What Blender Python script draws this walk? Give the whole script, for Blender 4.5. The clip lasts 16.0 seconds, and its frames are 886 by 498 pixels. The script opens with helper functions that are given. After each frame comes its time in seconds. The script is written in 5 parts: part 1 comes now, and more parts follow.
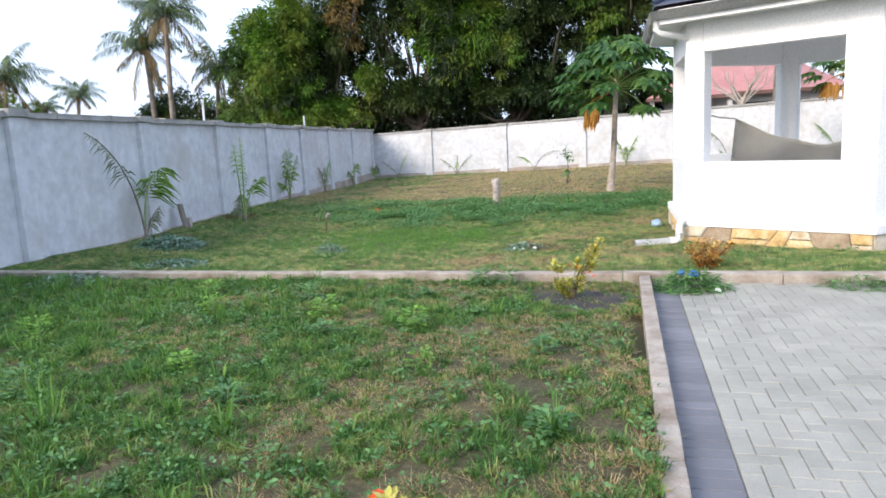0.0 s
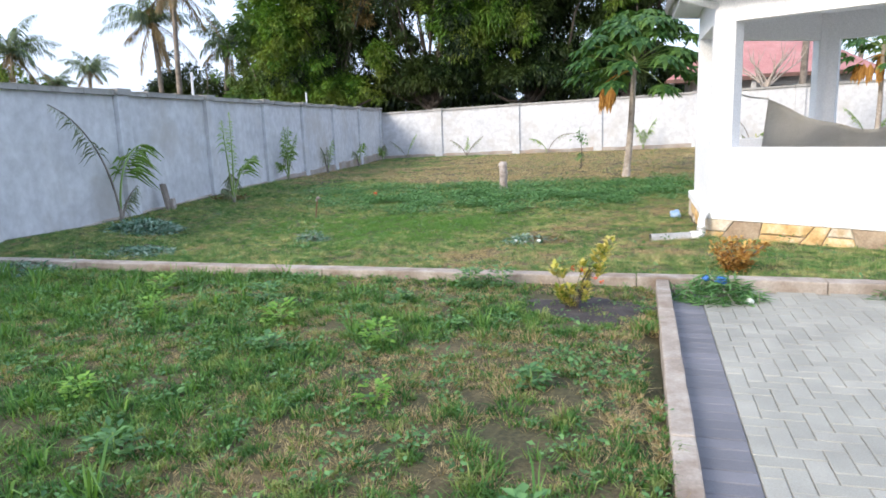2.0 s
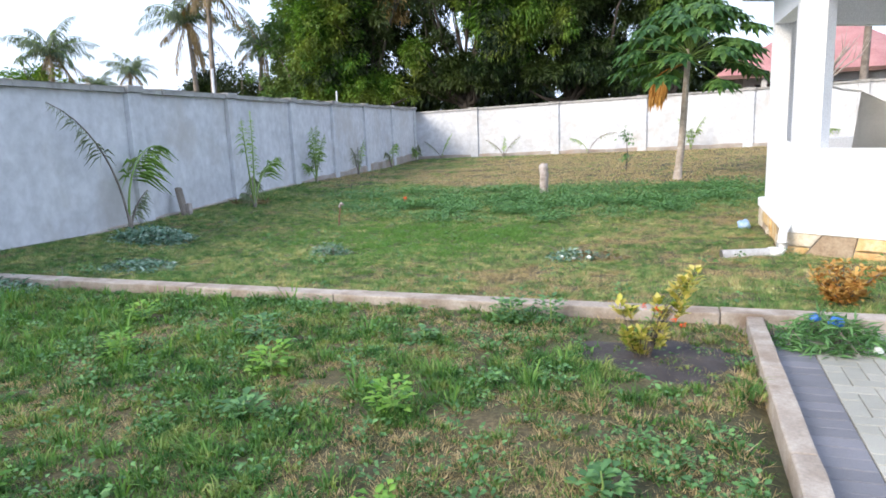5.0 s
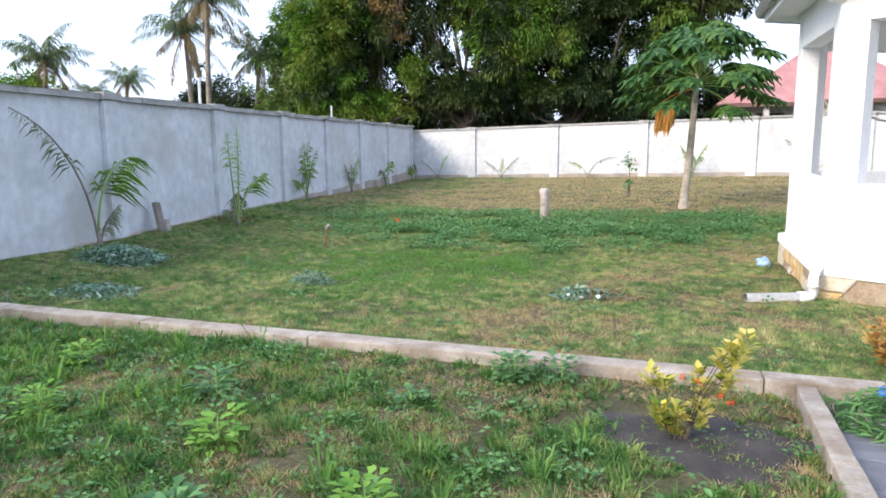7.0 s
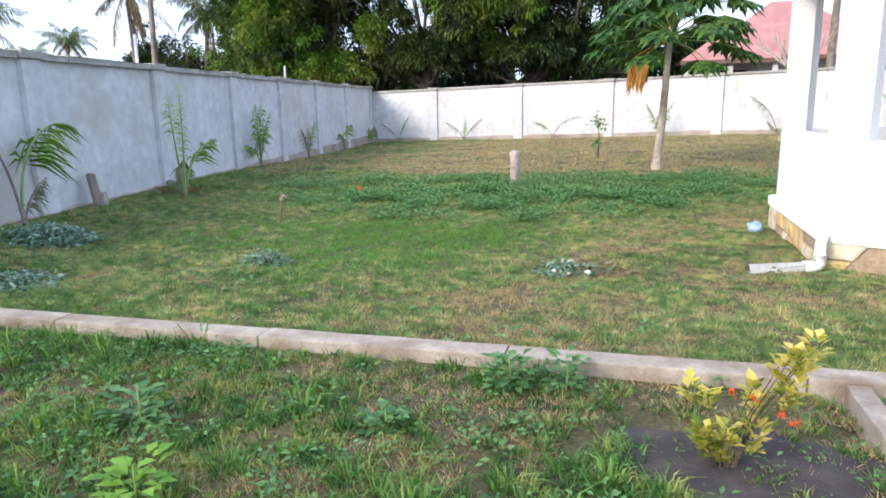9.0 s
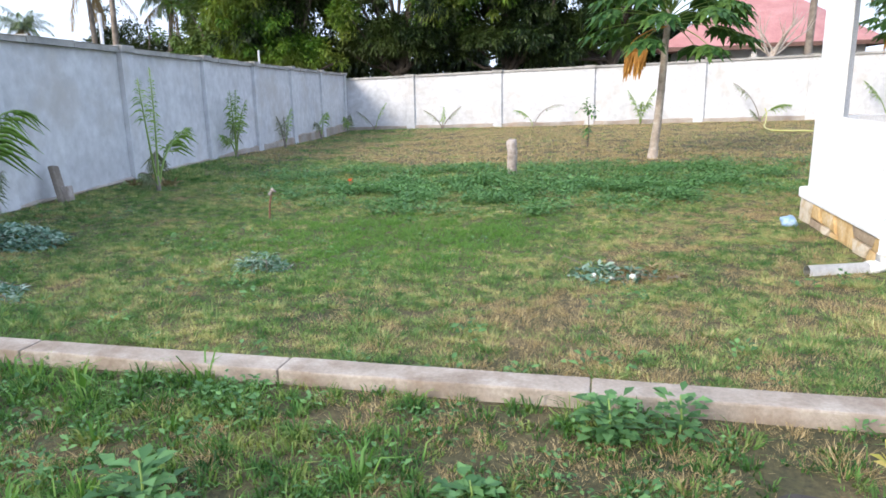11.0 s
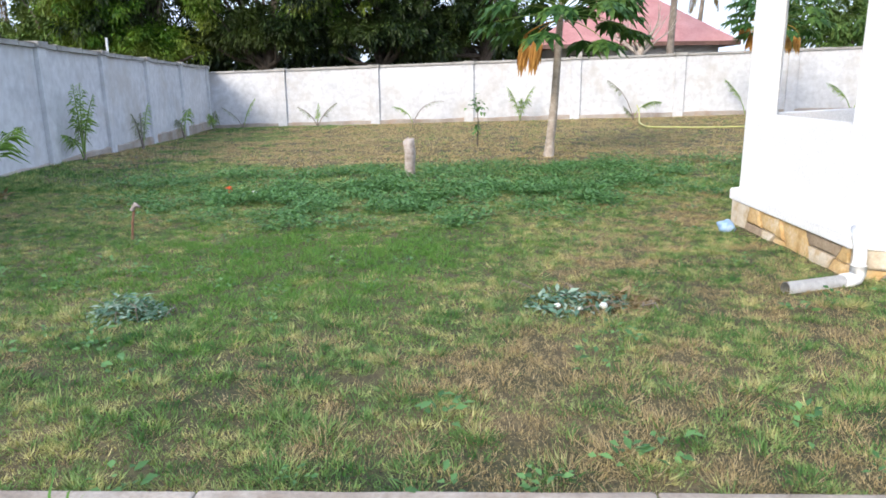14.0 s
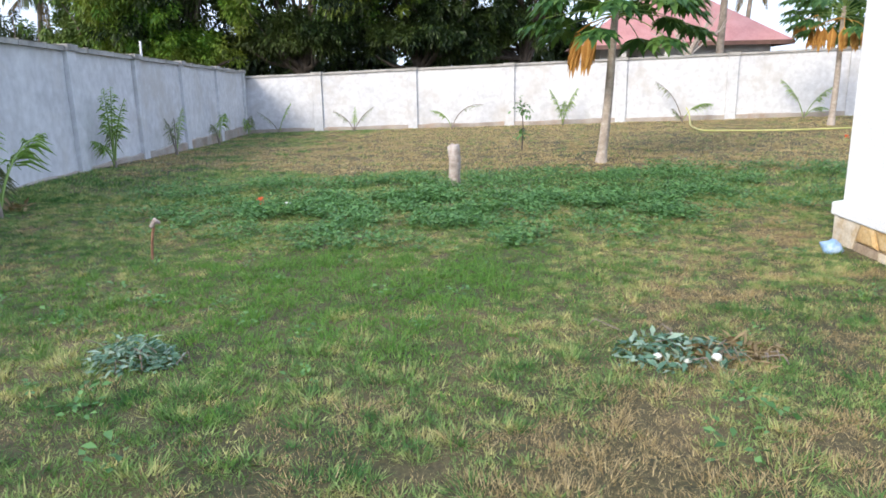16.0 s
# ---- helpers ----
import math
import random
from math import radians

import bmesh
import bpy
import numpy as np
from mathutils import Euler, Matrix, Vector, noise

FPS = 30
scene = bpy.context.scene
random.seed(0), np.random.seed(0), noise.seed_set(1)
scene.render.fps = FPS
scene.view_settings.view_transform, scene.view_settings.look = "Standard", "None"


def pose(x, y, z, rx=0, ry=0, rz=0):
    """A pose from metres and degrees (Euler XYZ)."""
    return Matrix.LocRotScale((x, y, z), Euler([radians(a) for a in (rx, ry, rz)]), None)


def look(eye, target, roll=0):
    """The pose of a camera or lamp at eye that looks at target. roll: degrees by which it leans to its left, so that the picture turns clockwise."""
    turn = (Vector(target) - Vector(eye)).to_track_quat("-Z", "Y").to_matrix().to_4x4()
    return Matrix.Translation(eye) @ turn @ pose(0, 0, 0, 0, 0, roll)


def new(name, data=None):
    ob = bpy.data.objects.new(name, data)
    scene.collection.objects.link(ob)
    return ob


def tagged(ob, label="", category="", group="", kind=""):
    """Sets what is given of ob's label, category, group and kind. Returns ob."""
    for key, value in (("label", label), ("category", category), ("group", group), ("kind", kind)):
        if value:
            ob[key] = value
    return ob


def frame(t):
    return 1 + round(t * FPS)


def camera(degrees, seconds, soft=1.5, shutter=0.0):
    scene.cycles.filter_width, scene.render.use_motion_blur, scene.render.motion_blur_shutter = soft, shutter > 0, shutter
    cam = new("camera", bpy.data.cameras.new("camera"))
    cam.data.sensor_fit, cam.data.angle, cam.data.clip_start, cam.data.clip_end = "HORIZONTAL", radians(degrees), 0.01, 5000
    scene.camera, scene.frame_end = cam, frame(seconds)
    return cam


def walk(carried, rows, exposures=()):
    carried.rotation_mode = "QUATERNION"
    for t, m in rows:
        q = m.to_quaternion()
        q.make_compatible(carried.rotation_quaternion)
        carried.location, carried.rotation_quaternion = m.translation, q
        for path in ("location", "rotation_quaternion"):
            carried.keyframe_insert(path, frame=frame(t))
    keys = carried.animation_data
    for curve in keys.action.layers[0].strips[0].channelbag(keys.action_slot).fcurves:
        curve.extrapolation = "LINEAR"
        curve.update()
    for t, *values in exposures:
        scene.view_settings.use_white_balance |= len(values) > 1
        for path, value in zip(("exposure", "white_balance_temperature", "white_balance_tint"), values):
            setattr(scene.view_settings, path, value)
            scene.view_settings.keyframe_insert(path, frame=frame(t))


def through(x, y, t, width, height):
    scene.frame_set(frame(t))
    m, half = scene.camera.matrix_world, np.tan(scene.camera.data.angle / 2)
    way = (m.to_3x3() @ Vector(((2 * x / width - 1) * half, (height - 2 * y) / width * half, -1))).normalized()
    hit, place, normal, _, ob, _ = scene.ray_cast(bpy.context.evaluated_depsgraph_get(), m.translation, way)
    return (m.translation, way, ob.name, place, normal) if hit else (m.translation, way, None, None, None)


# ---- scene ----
cam = camera(65.9, 16.0, soft=1.7)
PATH = [
    (0, (0.008, 0.032, 1.466), (-0.502, 1.939, 1.145), -2.9),
    (0.5, (-0.005, 0.299, 1.44), (-0.464, 2.212, 1.084), -2.5),
    (1, (-0.034, 0.521, 1.44), (-0.454, 2.44, 1.066), -3.2),
    (1.5, (-0.028, 0.689, 1.423), (-0.512, 2.601, 1.093), -2.3),
    (2, (0.007, 1.07, 1.419), (-0.541, 2.957, 1.046), -2.1),
    (2.5, (-0.004, 1.282, 1.429), (-0.515, 3.191, 1.123), -2.3),
    (3, (-0.055, 1.472, 1.42), (-0.544, 3.381, 1.078), -2.3),
    (3.5, (-0.082, 1.652, 1.4), (-0.67, 3.536, 1.076), -2.3),
    (6, (-0.443, 2.563, 1.389), (-1.12, 4.403, 0.991), -1.6),
    (6.5, (-0.481, 2.762, 1.39), (-1.182, 4.603, 1.044), -0.3),
    (7, (-0.55, 2.906, 1.401), (-1.181, 4.777, 1.084), -0.5),
    (7.5, (-0.678, 3.082, 1.4), (-1.23, 4.978, 1.082), -2.4),
    (8, (-0.733, 3.238, 1.395), (-1.254, 5.137, 1.042), -2.6),
    (8.5, (-0.791, 3.449, 1.386), (-1.271, 5.36, 1.042), -1.8),
    (9, (-0.874, 3.631, 1.365), (-1.394, 5.515, 0.941), -1.2),
    (9.5, (-1.061, 3.812, 1.369), (-1.494, 5.72, 0.955), -3.4),
    (12, (-1.703, 4.588, 1.287), (-2.136, 6.481, 0.807), -0.1),
    (12.5, (-1.78, 4.812, 1.275), (-2.161, 6.732, 0.866), -1.3),
    (13, (-1.84, 4.972, 1.272), (-2.107, 6.889, 0.767), 0.1),
    (13.5, (-2.007, 5.14, 1.297), (-2.069, 7.088, 0.847), -0.2),
    (14, (-2.121, 5.294, 1.297), (-2.18, 7.236, 0.824), -0.7),
    (14.5, (-2.156, 5.539, 1.289), (-2.349, 7.477, 0.832), -0.9),
    (15, (-2.166, 5.721, 1.285), (-2.355, 7.658, 0.826), -0.5),
    (15.5, (-2.265, 5.951, 1.259), (-2.39, 7.902, 0.837), -0.7),
    (16, (-2.345, 6.157, 1.26), (-2.503, 8.097, 0.799), -1.1),
]
walk(cam, [(t, look(eye, target, roll)) for t, eye, target, roll in PATH], [(0.0, 0.84), (3.5, 0.9), (6.5, 1.0), (9.5, 0.97), (12.5, 0.96), (14.0, 0.88), (16.0, 0.88)])

# ---- world, sun ----
SUN_EL, SUN_AZ = 30.0, 213.0          # degrees above the horizon; compass-like, clockwise from +y
world = bpy.data.worlds.new("sky")
scene.world = world
world.use_nodes = True
wn = world.node_tree
sky = wn.nodes.new("ShaderNodeTexSky")
sky.sky_type, sky.sun_disc = "NISHITA", False
sky.sun_elevation, sky.sun_rotation = radians(SUN_EL), radians(SUN_AZ)
sky.air_density, sky.dust_density, sky.ozone_density = 1.0, 4.0, 1.0
haze = wn.nodes.new("ShaderNodeMixRGB")
haze.inputs[0].default_value = 0.62
haze.inputs[2].default_value = (6.3, 7.5, 10.1, 1)
wn.links.new(sky.outputs[0], haze.inputs[1])
wn.links.new(haze.outputs[0], wn.nodes["Background"].inputs[0])
wn.nodes["Background"].inputs[1].default_value = 0.135
sun_data = bpy.data.lights.new("sun", "SUN")
sun_data.energy, sun_data.angle, sun_data.color = 1.95, radians(20), (1.0, 0.89, 0.76)
sun = new("sun", sun_data)
a, e = radians(SUN_AZ), radians(SUN_EL)
sun_dir = Vector((math.sin(a) * math.cos(e), math.cos(a) * math.cos(e), math.sin(e)))
sun.matrix_world = look(sun_dir * 60, (0, 0, 0))


# ---- small builders ----
def mesh_object(name, bm, material, parent=None, label=""):
    me = bpy.data.meshes.new(name)
    bm.to_mesh(me)
    bm.free()
    for m in material if isinstance(material, (list, tuple)) else (material,):
        me.materials.append(m)
    ob = new(name, me)
    if parent is not None:
        ob.parent = parent
    if label:
        ob["label"] = label
    return ob


def part(name, bm, material, parent, label=""):
    return mesh_object(name, bm, material, parent, label)


def thing(name, place, label, category, group="", kind="", turn=0.0):
    ob = new(name)
    ob.empty_display_size = 0.2
    ob.matrix_world = pose(*place, 0, 0, turn)
    return tagged(ob, label, category, group, kind)


def box(bm, x0, y0, z0, x1, y1, z1, bevel=0.0, m=None):
    vs = bmesh.ops.create_cube(bm, size=1.0)["verts"]
    for v in vs:
        v.co = Vector(((x0 + x1) / 2 + v.co.x * (x1 - x0), (y0 + y1) / 2 + v.co.y * (y1 - y0), (z0 + z1) / 2 + v.co.z * (z1 - z0)))
    if bevel:
        es = {e for v in vs for e in v.link_edges}
        r = bmesh.ops.bevel(bm, geom=list(es), offset=bevel, segments=2, affect="EDGES", profile=0.6)
        vs = list({v for f in r["faces"] for v in f.verts} | {v for v in vs if v.is_valid})
    if m is not None:
        bmesh.ops.transform(bm, matrix=m, verts=vs)
    return bm


def tube(bm, pts, radii, seg=8, cap=True):
    """A round limb along pts with a radius at each."""
    rings = []
    n = len(pts)
    for i in range(n):
        p = Vector(pts[i])
        d = (Vector(pts[min(i + 1, n - 1)]) - Vector(pts[max(i - 1, 0)])).normalized()
        side = d.cross(Vector((0.31, 0.95, 0.08))).normalized()
        up = side.cross(d)
        r = radii[i] if hasattr(radii, "__len__") else radii
        rings.append([bm.verts.new(p + (side * math.cos(k * 2 * math.pi / seg) + up * math.sin(k * 2 * math.pi / seg)) * r) for k in range(seg)])
    for a_, b_ in zip(rings, rings[1:]):
        for k in range(seg):
            bm.faces.new((a_[k], a_[(k + 1) % seg], b_[(k + 1) % seg], b_[k])).smooth = True
    if cap:
        bm.faces.new(rings[0])
        bm.faces.new(rings[-1])
    return bm


def extrude_poly(bm, pts, z0, z1):
    """An upright prism over a polygon in plan, counter-clockwise."""
    lo = [bm.verts.new((x, y, z0)) for x, y in pts]
    hi = [bm.verts.new((x, y, z1)) for x, y in pts]
    n = len(pts)
    for k in range(n):
        bm.faces.new((lo[k], lo[(k + 1) % n], hi[(k + 1) % n], hi[k]))
    bm.faces.new(hi)
    bm.faces.new(lo[::-1])
    return bm


def smoothstep(v, lo, hi):
    u = min(1.0, max(0.0, (v - lo) / (hi - lo)))
    return u * u * (3 - 2 * u)


# ---- materials ----
def nodes(name):
    m = bpy.data.materials.new(name)
    m.use_nodes = True
    t = m.node_tree
    return m, t, t.nodes["Principled BSDF"]


def ramp(t, source, stops):
    r = t.nodes.new("ShaderNodeValToRGB")
    els = r.color_ramp.elements
    for k, (p, c) in enumerate(stops):
        el = els[k] if k < 2 else els.new(p)
        el.position, el.color = p, (*c, 1)
    t.links.new(source, r.inputs[0])
    return r.outputs[0]


def noise_tex(t, scale, detail=4.0, rough=0.55, vector=None):
    n = t.nodes.new("ShaderNodeTexNoise")
    n.inputs["Scale"].default_value, n.inputs["Detail"].default_value, n.inputs["Roughness"].default_value = scale, detail, rough
    if vector is not None:
        t.links.new(vector, n.inputs["Vector"])
    return n.outputs["Fac"]


def world_place(t):
    return t.nodes.new("ShaderNodeNewGeometry").outputs["Position"]


def mix(t, fac, a_, b_, mode="MIX"):
    n = t.nodes.new("ShaderNodeMixRGB")
    n.blend_type = mode
    for k, v in enumerate((fac, a_, b_)):
        if isinstance(v, (int, float)):
            n.inputs[k].default_value = v
        elif isinstance(v, tuple):
            n.inputs[k].default_value = (*v, 1)
        else:
            t.links.new(v, n.inputs[k])
    return n.outputs[0]


def bump(t, shader, height, strength, distance):
    b = t.nodes.new("ShaderNodeBump")
    b.inputs["Strength"].default_value, b.inputs["Distance"].default_value = strength, distance
    t.links.new(height, b.inputs["Height"])
    t.links.new(b.outputs[0], shader.inputs["Normal"])


def rough_material(name, dark, mid, light, scale=3.0, fine=60.0, roughness=0.85, relief=0.4, stain=None, stain_scale=0.6):
    """A matt mineral surface: cloudy colour at two scales, fine relief, and stains."""
    m, t, s = nodes(name)
    pos = world_place(t)
    base = ramp(t, noise_tex(t, scale, 6, 0.6, pos), [(0.3, dark), (0.7, light), (0.5, mid)])
    grain = ramp(t, noise_tex(t, fine, 3, 0.6, pos), [(0.3, (0.82, 0.82, 0.82)), (0.7, (1.08, 1.08, 1.08))])
    col = mix(t, 1.0, base, grain, "MULTIPLY")
    if stain:
        f_ = ramp(t, noise_tex(t, stain_scale, 5, 0.65, pos), [(0.52, (0, 0, 0)), (0.68, (1, 1, 1))])
        col = mix(t, f_, col, mix(t, 0.75, col, stain))
    t.links.new(col, s.inputs["Base Color"])
    s.inputs["Roughness"].default_value = roughness
    bump(t, s, noise_tex(t, fine, 4, 0.7, pos), relief, 0.01)
    return m


def leaf_material(name, stops, gloss=0.5, through=0.35, scale=0.0, spread=None):
    """Leaves: each one's own tint, with light let through; spread adds slow change from place to place."""
    m, t, s = nodes(name)
    g = t.nodes.new("ShaderNodeNewGeometry")
    col = ramp(t, g.outputs["Random Per Island"], stops)
    if spread:
        f_ = ramp(t, noise_tex(t, scale, 3, 0.6, g.outputs["Position"]), [(0.45, (0, 0, 0)), (0.65, (1, 1, 1))])
        col = mix(t, f_, col, mix(t, 0.6, col, spread))
    t.links.new(col, s.inputs["Base Color"])
    s.inputs["Roughness"].default_value = gloss
    s.inputs["Specular IOR Level"].default_value = 0.3
    tr = t.nodes.new("ShaderNodeBsdfTranslucent")
    t.links.new(mix(t, 1.0, col, (1.25, 1.2, 0.6), "MULTIPLY"), tr.inputs[0])
    ms = t.nodes.new("ShaderNodeMixShader")
    ms.inputs[0].default_value = through
    t.links.new(s.outputs[0], ms.inputs[1])
    t.links.new(tr.outputs[0], ms.inputs[2])
    t.links.new(ms.outputs[0], t.nodes["Material Output"].inputs[0])
    return m


def turf_material(name, dark, mid, pale, tuft=8.0, patch_scale=1.1, through=0.3):
    """Grass whose colour changes from tuft to tuft and from patch to patch, with a tint of its own for each blade."""
    m, t, s = nodes(name)
    g = t.nodes.new("ShaderNodeNewGeometry")
    flat = t.nodes.new("ShaderNodeVectorMath")
    flat.operation = "MULTIPLY"
    flat.inputs[1].default_value = (1, 1, 0.1)
    t.links.new(g.outputs["Position"], flat.inputs[0])
    small = noise_tex(t, tuft, 2, 0.5, flat.outputs[0])
    large = noise_tex(t, patch_scale, 3, 0.6, flat.outputs[0])
    add = t.nodes.new("ShaderNodeMath")
    add.operation = "MULTIPLY_ADD"
    t.links.new(large, add.inputs[0])
    add.inputs[1].default_value = 0.55
    t.links.new(small, add.inputs[2])
    col = ramp(t, add.outputs[0], [(0.58, dark), (0.98, pale), (0.78, mid)])
    own = ramp(t, g.outputs["Random Per Island"], [(0.0, (0.55, 0.58, 0.5)), (1.0, (1.5, 1.42, 1.45))])
    col = mix(t, 1.0, col, own, "MULTIPLY")
    t.links.new(col, s.inputs["Base Color"])
    s.inputs["Roughness"].default_value = 0.65
    s.inputs["Specular IOR Level"].default_value = 0.25
    tr = t.nodes.new("ShaderNodeBsdfTranslucent")
    t.links.new(mix(t, 1.0, col, (1.25, 1.2, 0.6), "MULTIPLY"), tr.inputs[0])
    ms = t.nodes.new("ShaderNodeMixShader")
    ms.inputs[0].default_value = through
    t.links.new(s.outputs[0], ms.inputs[1])
    t.links.new(tr.outputs[0], ms.inputs[2])
    t.links.new(ms.outputs[0], t.nodes["Material Output"].inputs[0])
    return m


def soil_material():
    m, t, s = nodes("lawn_soil")
    pos = world_place(t)
    base = ramp(t, noise_tex(t, 1.1, 6, 0.65, pos), [(0.3, (0.045, 0.055, 0.022)), (0.72, (0.19, 0.145, 0.08)), (0.52, (0.1, 0.09, 0.042))])
    fleck = ramp(t, noise_tex(t, 38, 4, 0.7, pos), [(0.32, (0.35, 0.33, 0.3)), (0.68, (1.25, 1.2, 1.1))])
    t.links.new(mix(t, 1.0, base, fleck, "MULTIPLY"), s.inputs["Base Color"])
    s.inputs["Roughness"].default_value = 0.95
    bump(t, s, noise_tex(t, 30, 5, 0.7, pos), 0.8, 0.03)
    return m


def paver_material(name, dark, mid, light):
    m, t, s = nodes(name)
    pos = world_place(t)
    info = t.nodes.new("ShaderNodeObjectInfo")
    isl = t.nodes.new("ShaderNodeNewGeometry")
    add = t.nodes.new("ShaderNodeMath")
    add.operation = "ADD"
    t.links.new(info.outputs["Random"], add.inputs[0])
    t.links.new(isl.outputs["Random Per Island"], add.inputs[1])
    fr = t.nodes.new("ShaderNodeMath")
    fr.operation = "FRACT"
    t.links.new(add.outputs[0], fr.inputs[0])
    base = ramp(t, fr.outputs[0], [(0.0, dark), (1.0, light), (0.5, mid)])
    cloud = ramp(t, noise_tex(t, 2.2, 5, 0.6, pos), [(0.3, (0.8, 0.8, 0.8)), (0.7, (1.1, 1.1, 1.1))])
    grain = ramp(t, noise_tex(t, 120, 3, 0.6, pos), [(0.3, (0.86, 0.86, 0.86)), (0.7, (1.08, 1.08, 1.08))])
    t.links.new(mix(t, 1.0, mix(t, 1.0, base, cloud, "MULTIPLY"), grain, "MULTIPLY"), s.inputs["Base Color"])
    s.inputs["Roughness"].default_value = 0.6
    bump(t, s, noise_tex(t, 140, 3, 0.6, pos), 0.3, 0.004)
    return m


M_WALL = rough_material("cement_plaster", (0.5, 0.515, 0.54), (0.565, 0.575, 0.595), (0.61, 0.618, 0.63), 0.7, 5, 0.9, 0.06, (0.43, 0.41, 0.385), 0.6)
M_COPING = rough_material("weathered_coping", (0.27, 0.27, 0.26), (0.36, 0.35, 0.33), (0.45, 0.44, 0.42), 2.0, 45, 0.9, 0.4, (0.16, 0.15, 0.13), 1.5)
M_FOOTING = rough_material("rough_footing", (0.26, 0.22, 0.18), (0.36, 0.32, 0.28), (0.44, 0.4, 0.35), 1.4, 25, 0.95, 0.7, (0.3, 0.2, 0.13), 1.2)
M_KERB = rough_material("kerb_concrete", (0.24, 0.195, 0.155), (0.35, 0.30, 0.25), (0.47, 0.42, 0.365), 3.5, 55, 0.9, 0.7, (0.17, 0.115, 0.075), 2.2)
M_WHITE = rough_material("white_paint", (0.80, 0.80, 0.80), (0.83, 0.83, 0.83), (0.85, 0.85, 0.85), 1.5, 60, 0.6, 0.04)
M_PVC = rough_material("white_plastic", (0.76, 0.76, 0.75), (0.8, 0.8, 0.79), (0.82, 0.82, 0.81), 3, 30, 0.35, 0.03)
M_SOIL = soil_material()
M_BED = rough_material("dark_soil", (0.028, 0.023, 0.024), (0.045, 0.038, 0.038), (0.075, 0.064, 0.06), 5, 45, 0.95, 1.0)
M_JOINT = rough_material("joint_sand", (0.22, 0.21, 0.175), (0.28, 0.265, 0.225), (0.33, 0.315, 0.27), 4, 80, 0.95, 0.5, (0.1, 0.11, 0.06), 2.0)
M_PAVER = paver_material("light_paver", (0.29, 0.285, 0.245), (0.318, 0.312, 0.27), (0.345, 0.335, 0.29))
M_PAVER_DARK = paver_material("dark_paver", (0.13, 0.13, 0.145), (0.148, 0.148, 0.165), (0.17, 0.168, 0.187))
M_ROOF_RED = rough_material("red_roof_sheet", (0.36, 0.15, 0.145), (0.42, 0.19, 0.18), (0.47, 0.24, 0.225), 1.2, 12, 0.5, 0.1, (0.4, 0.2, 0.18), 0.5)
M_ROOF_BLUE = rough_material("blue_roof_tile", (0.03, 0.04, 0.08), (0.045, 0.06, 0.11), (0.06, 0.08, 0.15), 4, 30, 0.5, 0.3)
M_HOUSE = rough_material("house_plaster", (0.42, 0.41, 0.40), (0.5, 0.49, 0.47), (0.56, 0.55, 0.53), 1.0, 20, 0.9, 0.2, (0.3, 0.27, 0.24), 0.6)
M_DARK = rough_material("dark_opening", (0.015, 0.014, 0.013), (0.02, 0.02, 0.02), (0.03, 0.03, 0.03), 2, 20, 0.5, 0.1)
M_FASCIA = rough_material("brown_fascia", (0.1, 0.05, 0.04), (0.13, 0.07, 0.055), (0.16, 0.09, 0.07), 3, 30, 0.7, 0.2)
M_BARK = rough_material("grey_bark", (0.12, 0.1, 0.08), (0.2, 0.17, 0.14), (0.3, 0.26, 0.22), 3, 30, 0.95, 1.0)
M_BARK_DARK = rough_material("mango_bark", (0.04, 0.033, 0.028), (0.07, 0.058, 0.048), (0.11, 0.09, 0.075), 3, 30, 0.95, 1.0)
M_BARK_PAPAYA = rough_material("papaya_bark", (0.26, 0.22, 0.18), (0.36, 0.31, 0.26), (0.46, 0.41, 0.36), 9, 40, 0.9, 0.6)
M_WOOD_GREY = rough_material("weathered_wood", (0.26, 0.22, 0.19), (0.38, 0.33, 0.3), (0.5, 0.45, 0.42), 9, 60, 0.92, 0.8, (0.2, 0.15, 0.12), 6)
M_RUST = rough_material("rusty_stick", (0.13, 0.06, 0.035), (0.2, 0.1, 0.06), (0.28, 0.15, 0.09), 9, 60, 0.9, 0.6)

M_GRASS = turf_material("grass_blade", (0.03, 0.10, 0.024), (0.085, 0.195, 0.047), (0.26, 0.31, 0.105), 7.0)
M_LAWN = turf_material("mown_grass_blade", (0.05, 0.145, 0.042), (0.165, 0.275, 0.095), (0.44, 0.43, 0.21), 7.5)
M_GRASS_BRIGHT = leaf_material("fresh_grass_blade", [(0.0, (0.07, 0.18, 0.04)), (1.0, (0.19, 0.33, 0.08)), (0.5, (0.11, 0.25, 0.055))], 0.55, 0.35)
M_STRAW = leaf_material("pale_straw_blade", [(0.0, (0.23, 0.17, 0.09)), (1.0, (0.58, 0.48, 0.29)), (0.5, (0.41, 0.32, 0.18))], 0.85, 0.3)
M_WEED = leaf_material("weed_leaf", [(0.0, (0.05, 0.135, 0.045)), (1.0, (0.17, 0.34, 0.12)), (0.5, (0.10, 0.22, 0.078))], 0.5, 0.3)
M_WEED_LIGHT = leaf_material("light_weed_leaf", [(0.0, (0.11, 0.26, 0.04)), (1.0, (0.25, 0.43, 0.075)), (0.5, (0.17, 0.35, 0.055))], 0.5, 0.35)
M_WEED_GREY = leaf_material("cut_grey_green_leaf", [(0.0, (0.05, 0.12, 0.075)), (1.0, (0.34, 0.44, 0.37)), (0.5, (0.13, 0.24, 0.17))], 0.6, 0.2)
# Mango greens: crown shade is painted into the first, sunlight into the second.
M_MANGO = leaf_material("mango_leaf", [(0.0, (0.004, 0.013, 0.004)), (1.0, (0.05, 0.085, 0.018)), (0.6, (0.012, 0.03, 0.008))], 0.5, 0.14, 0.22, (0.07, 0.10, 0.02))
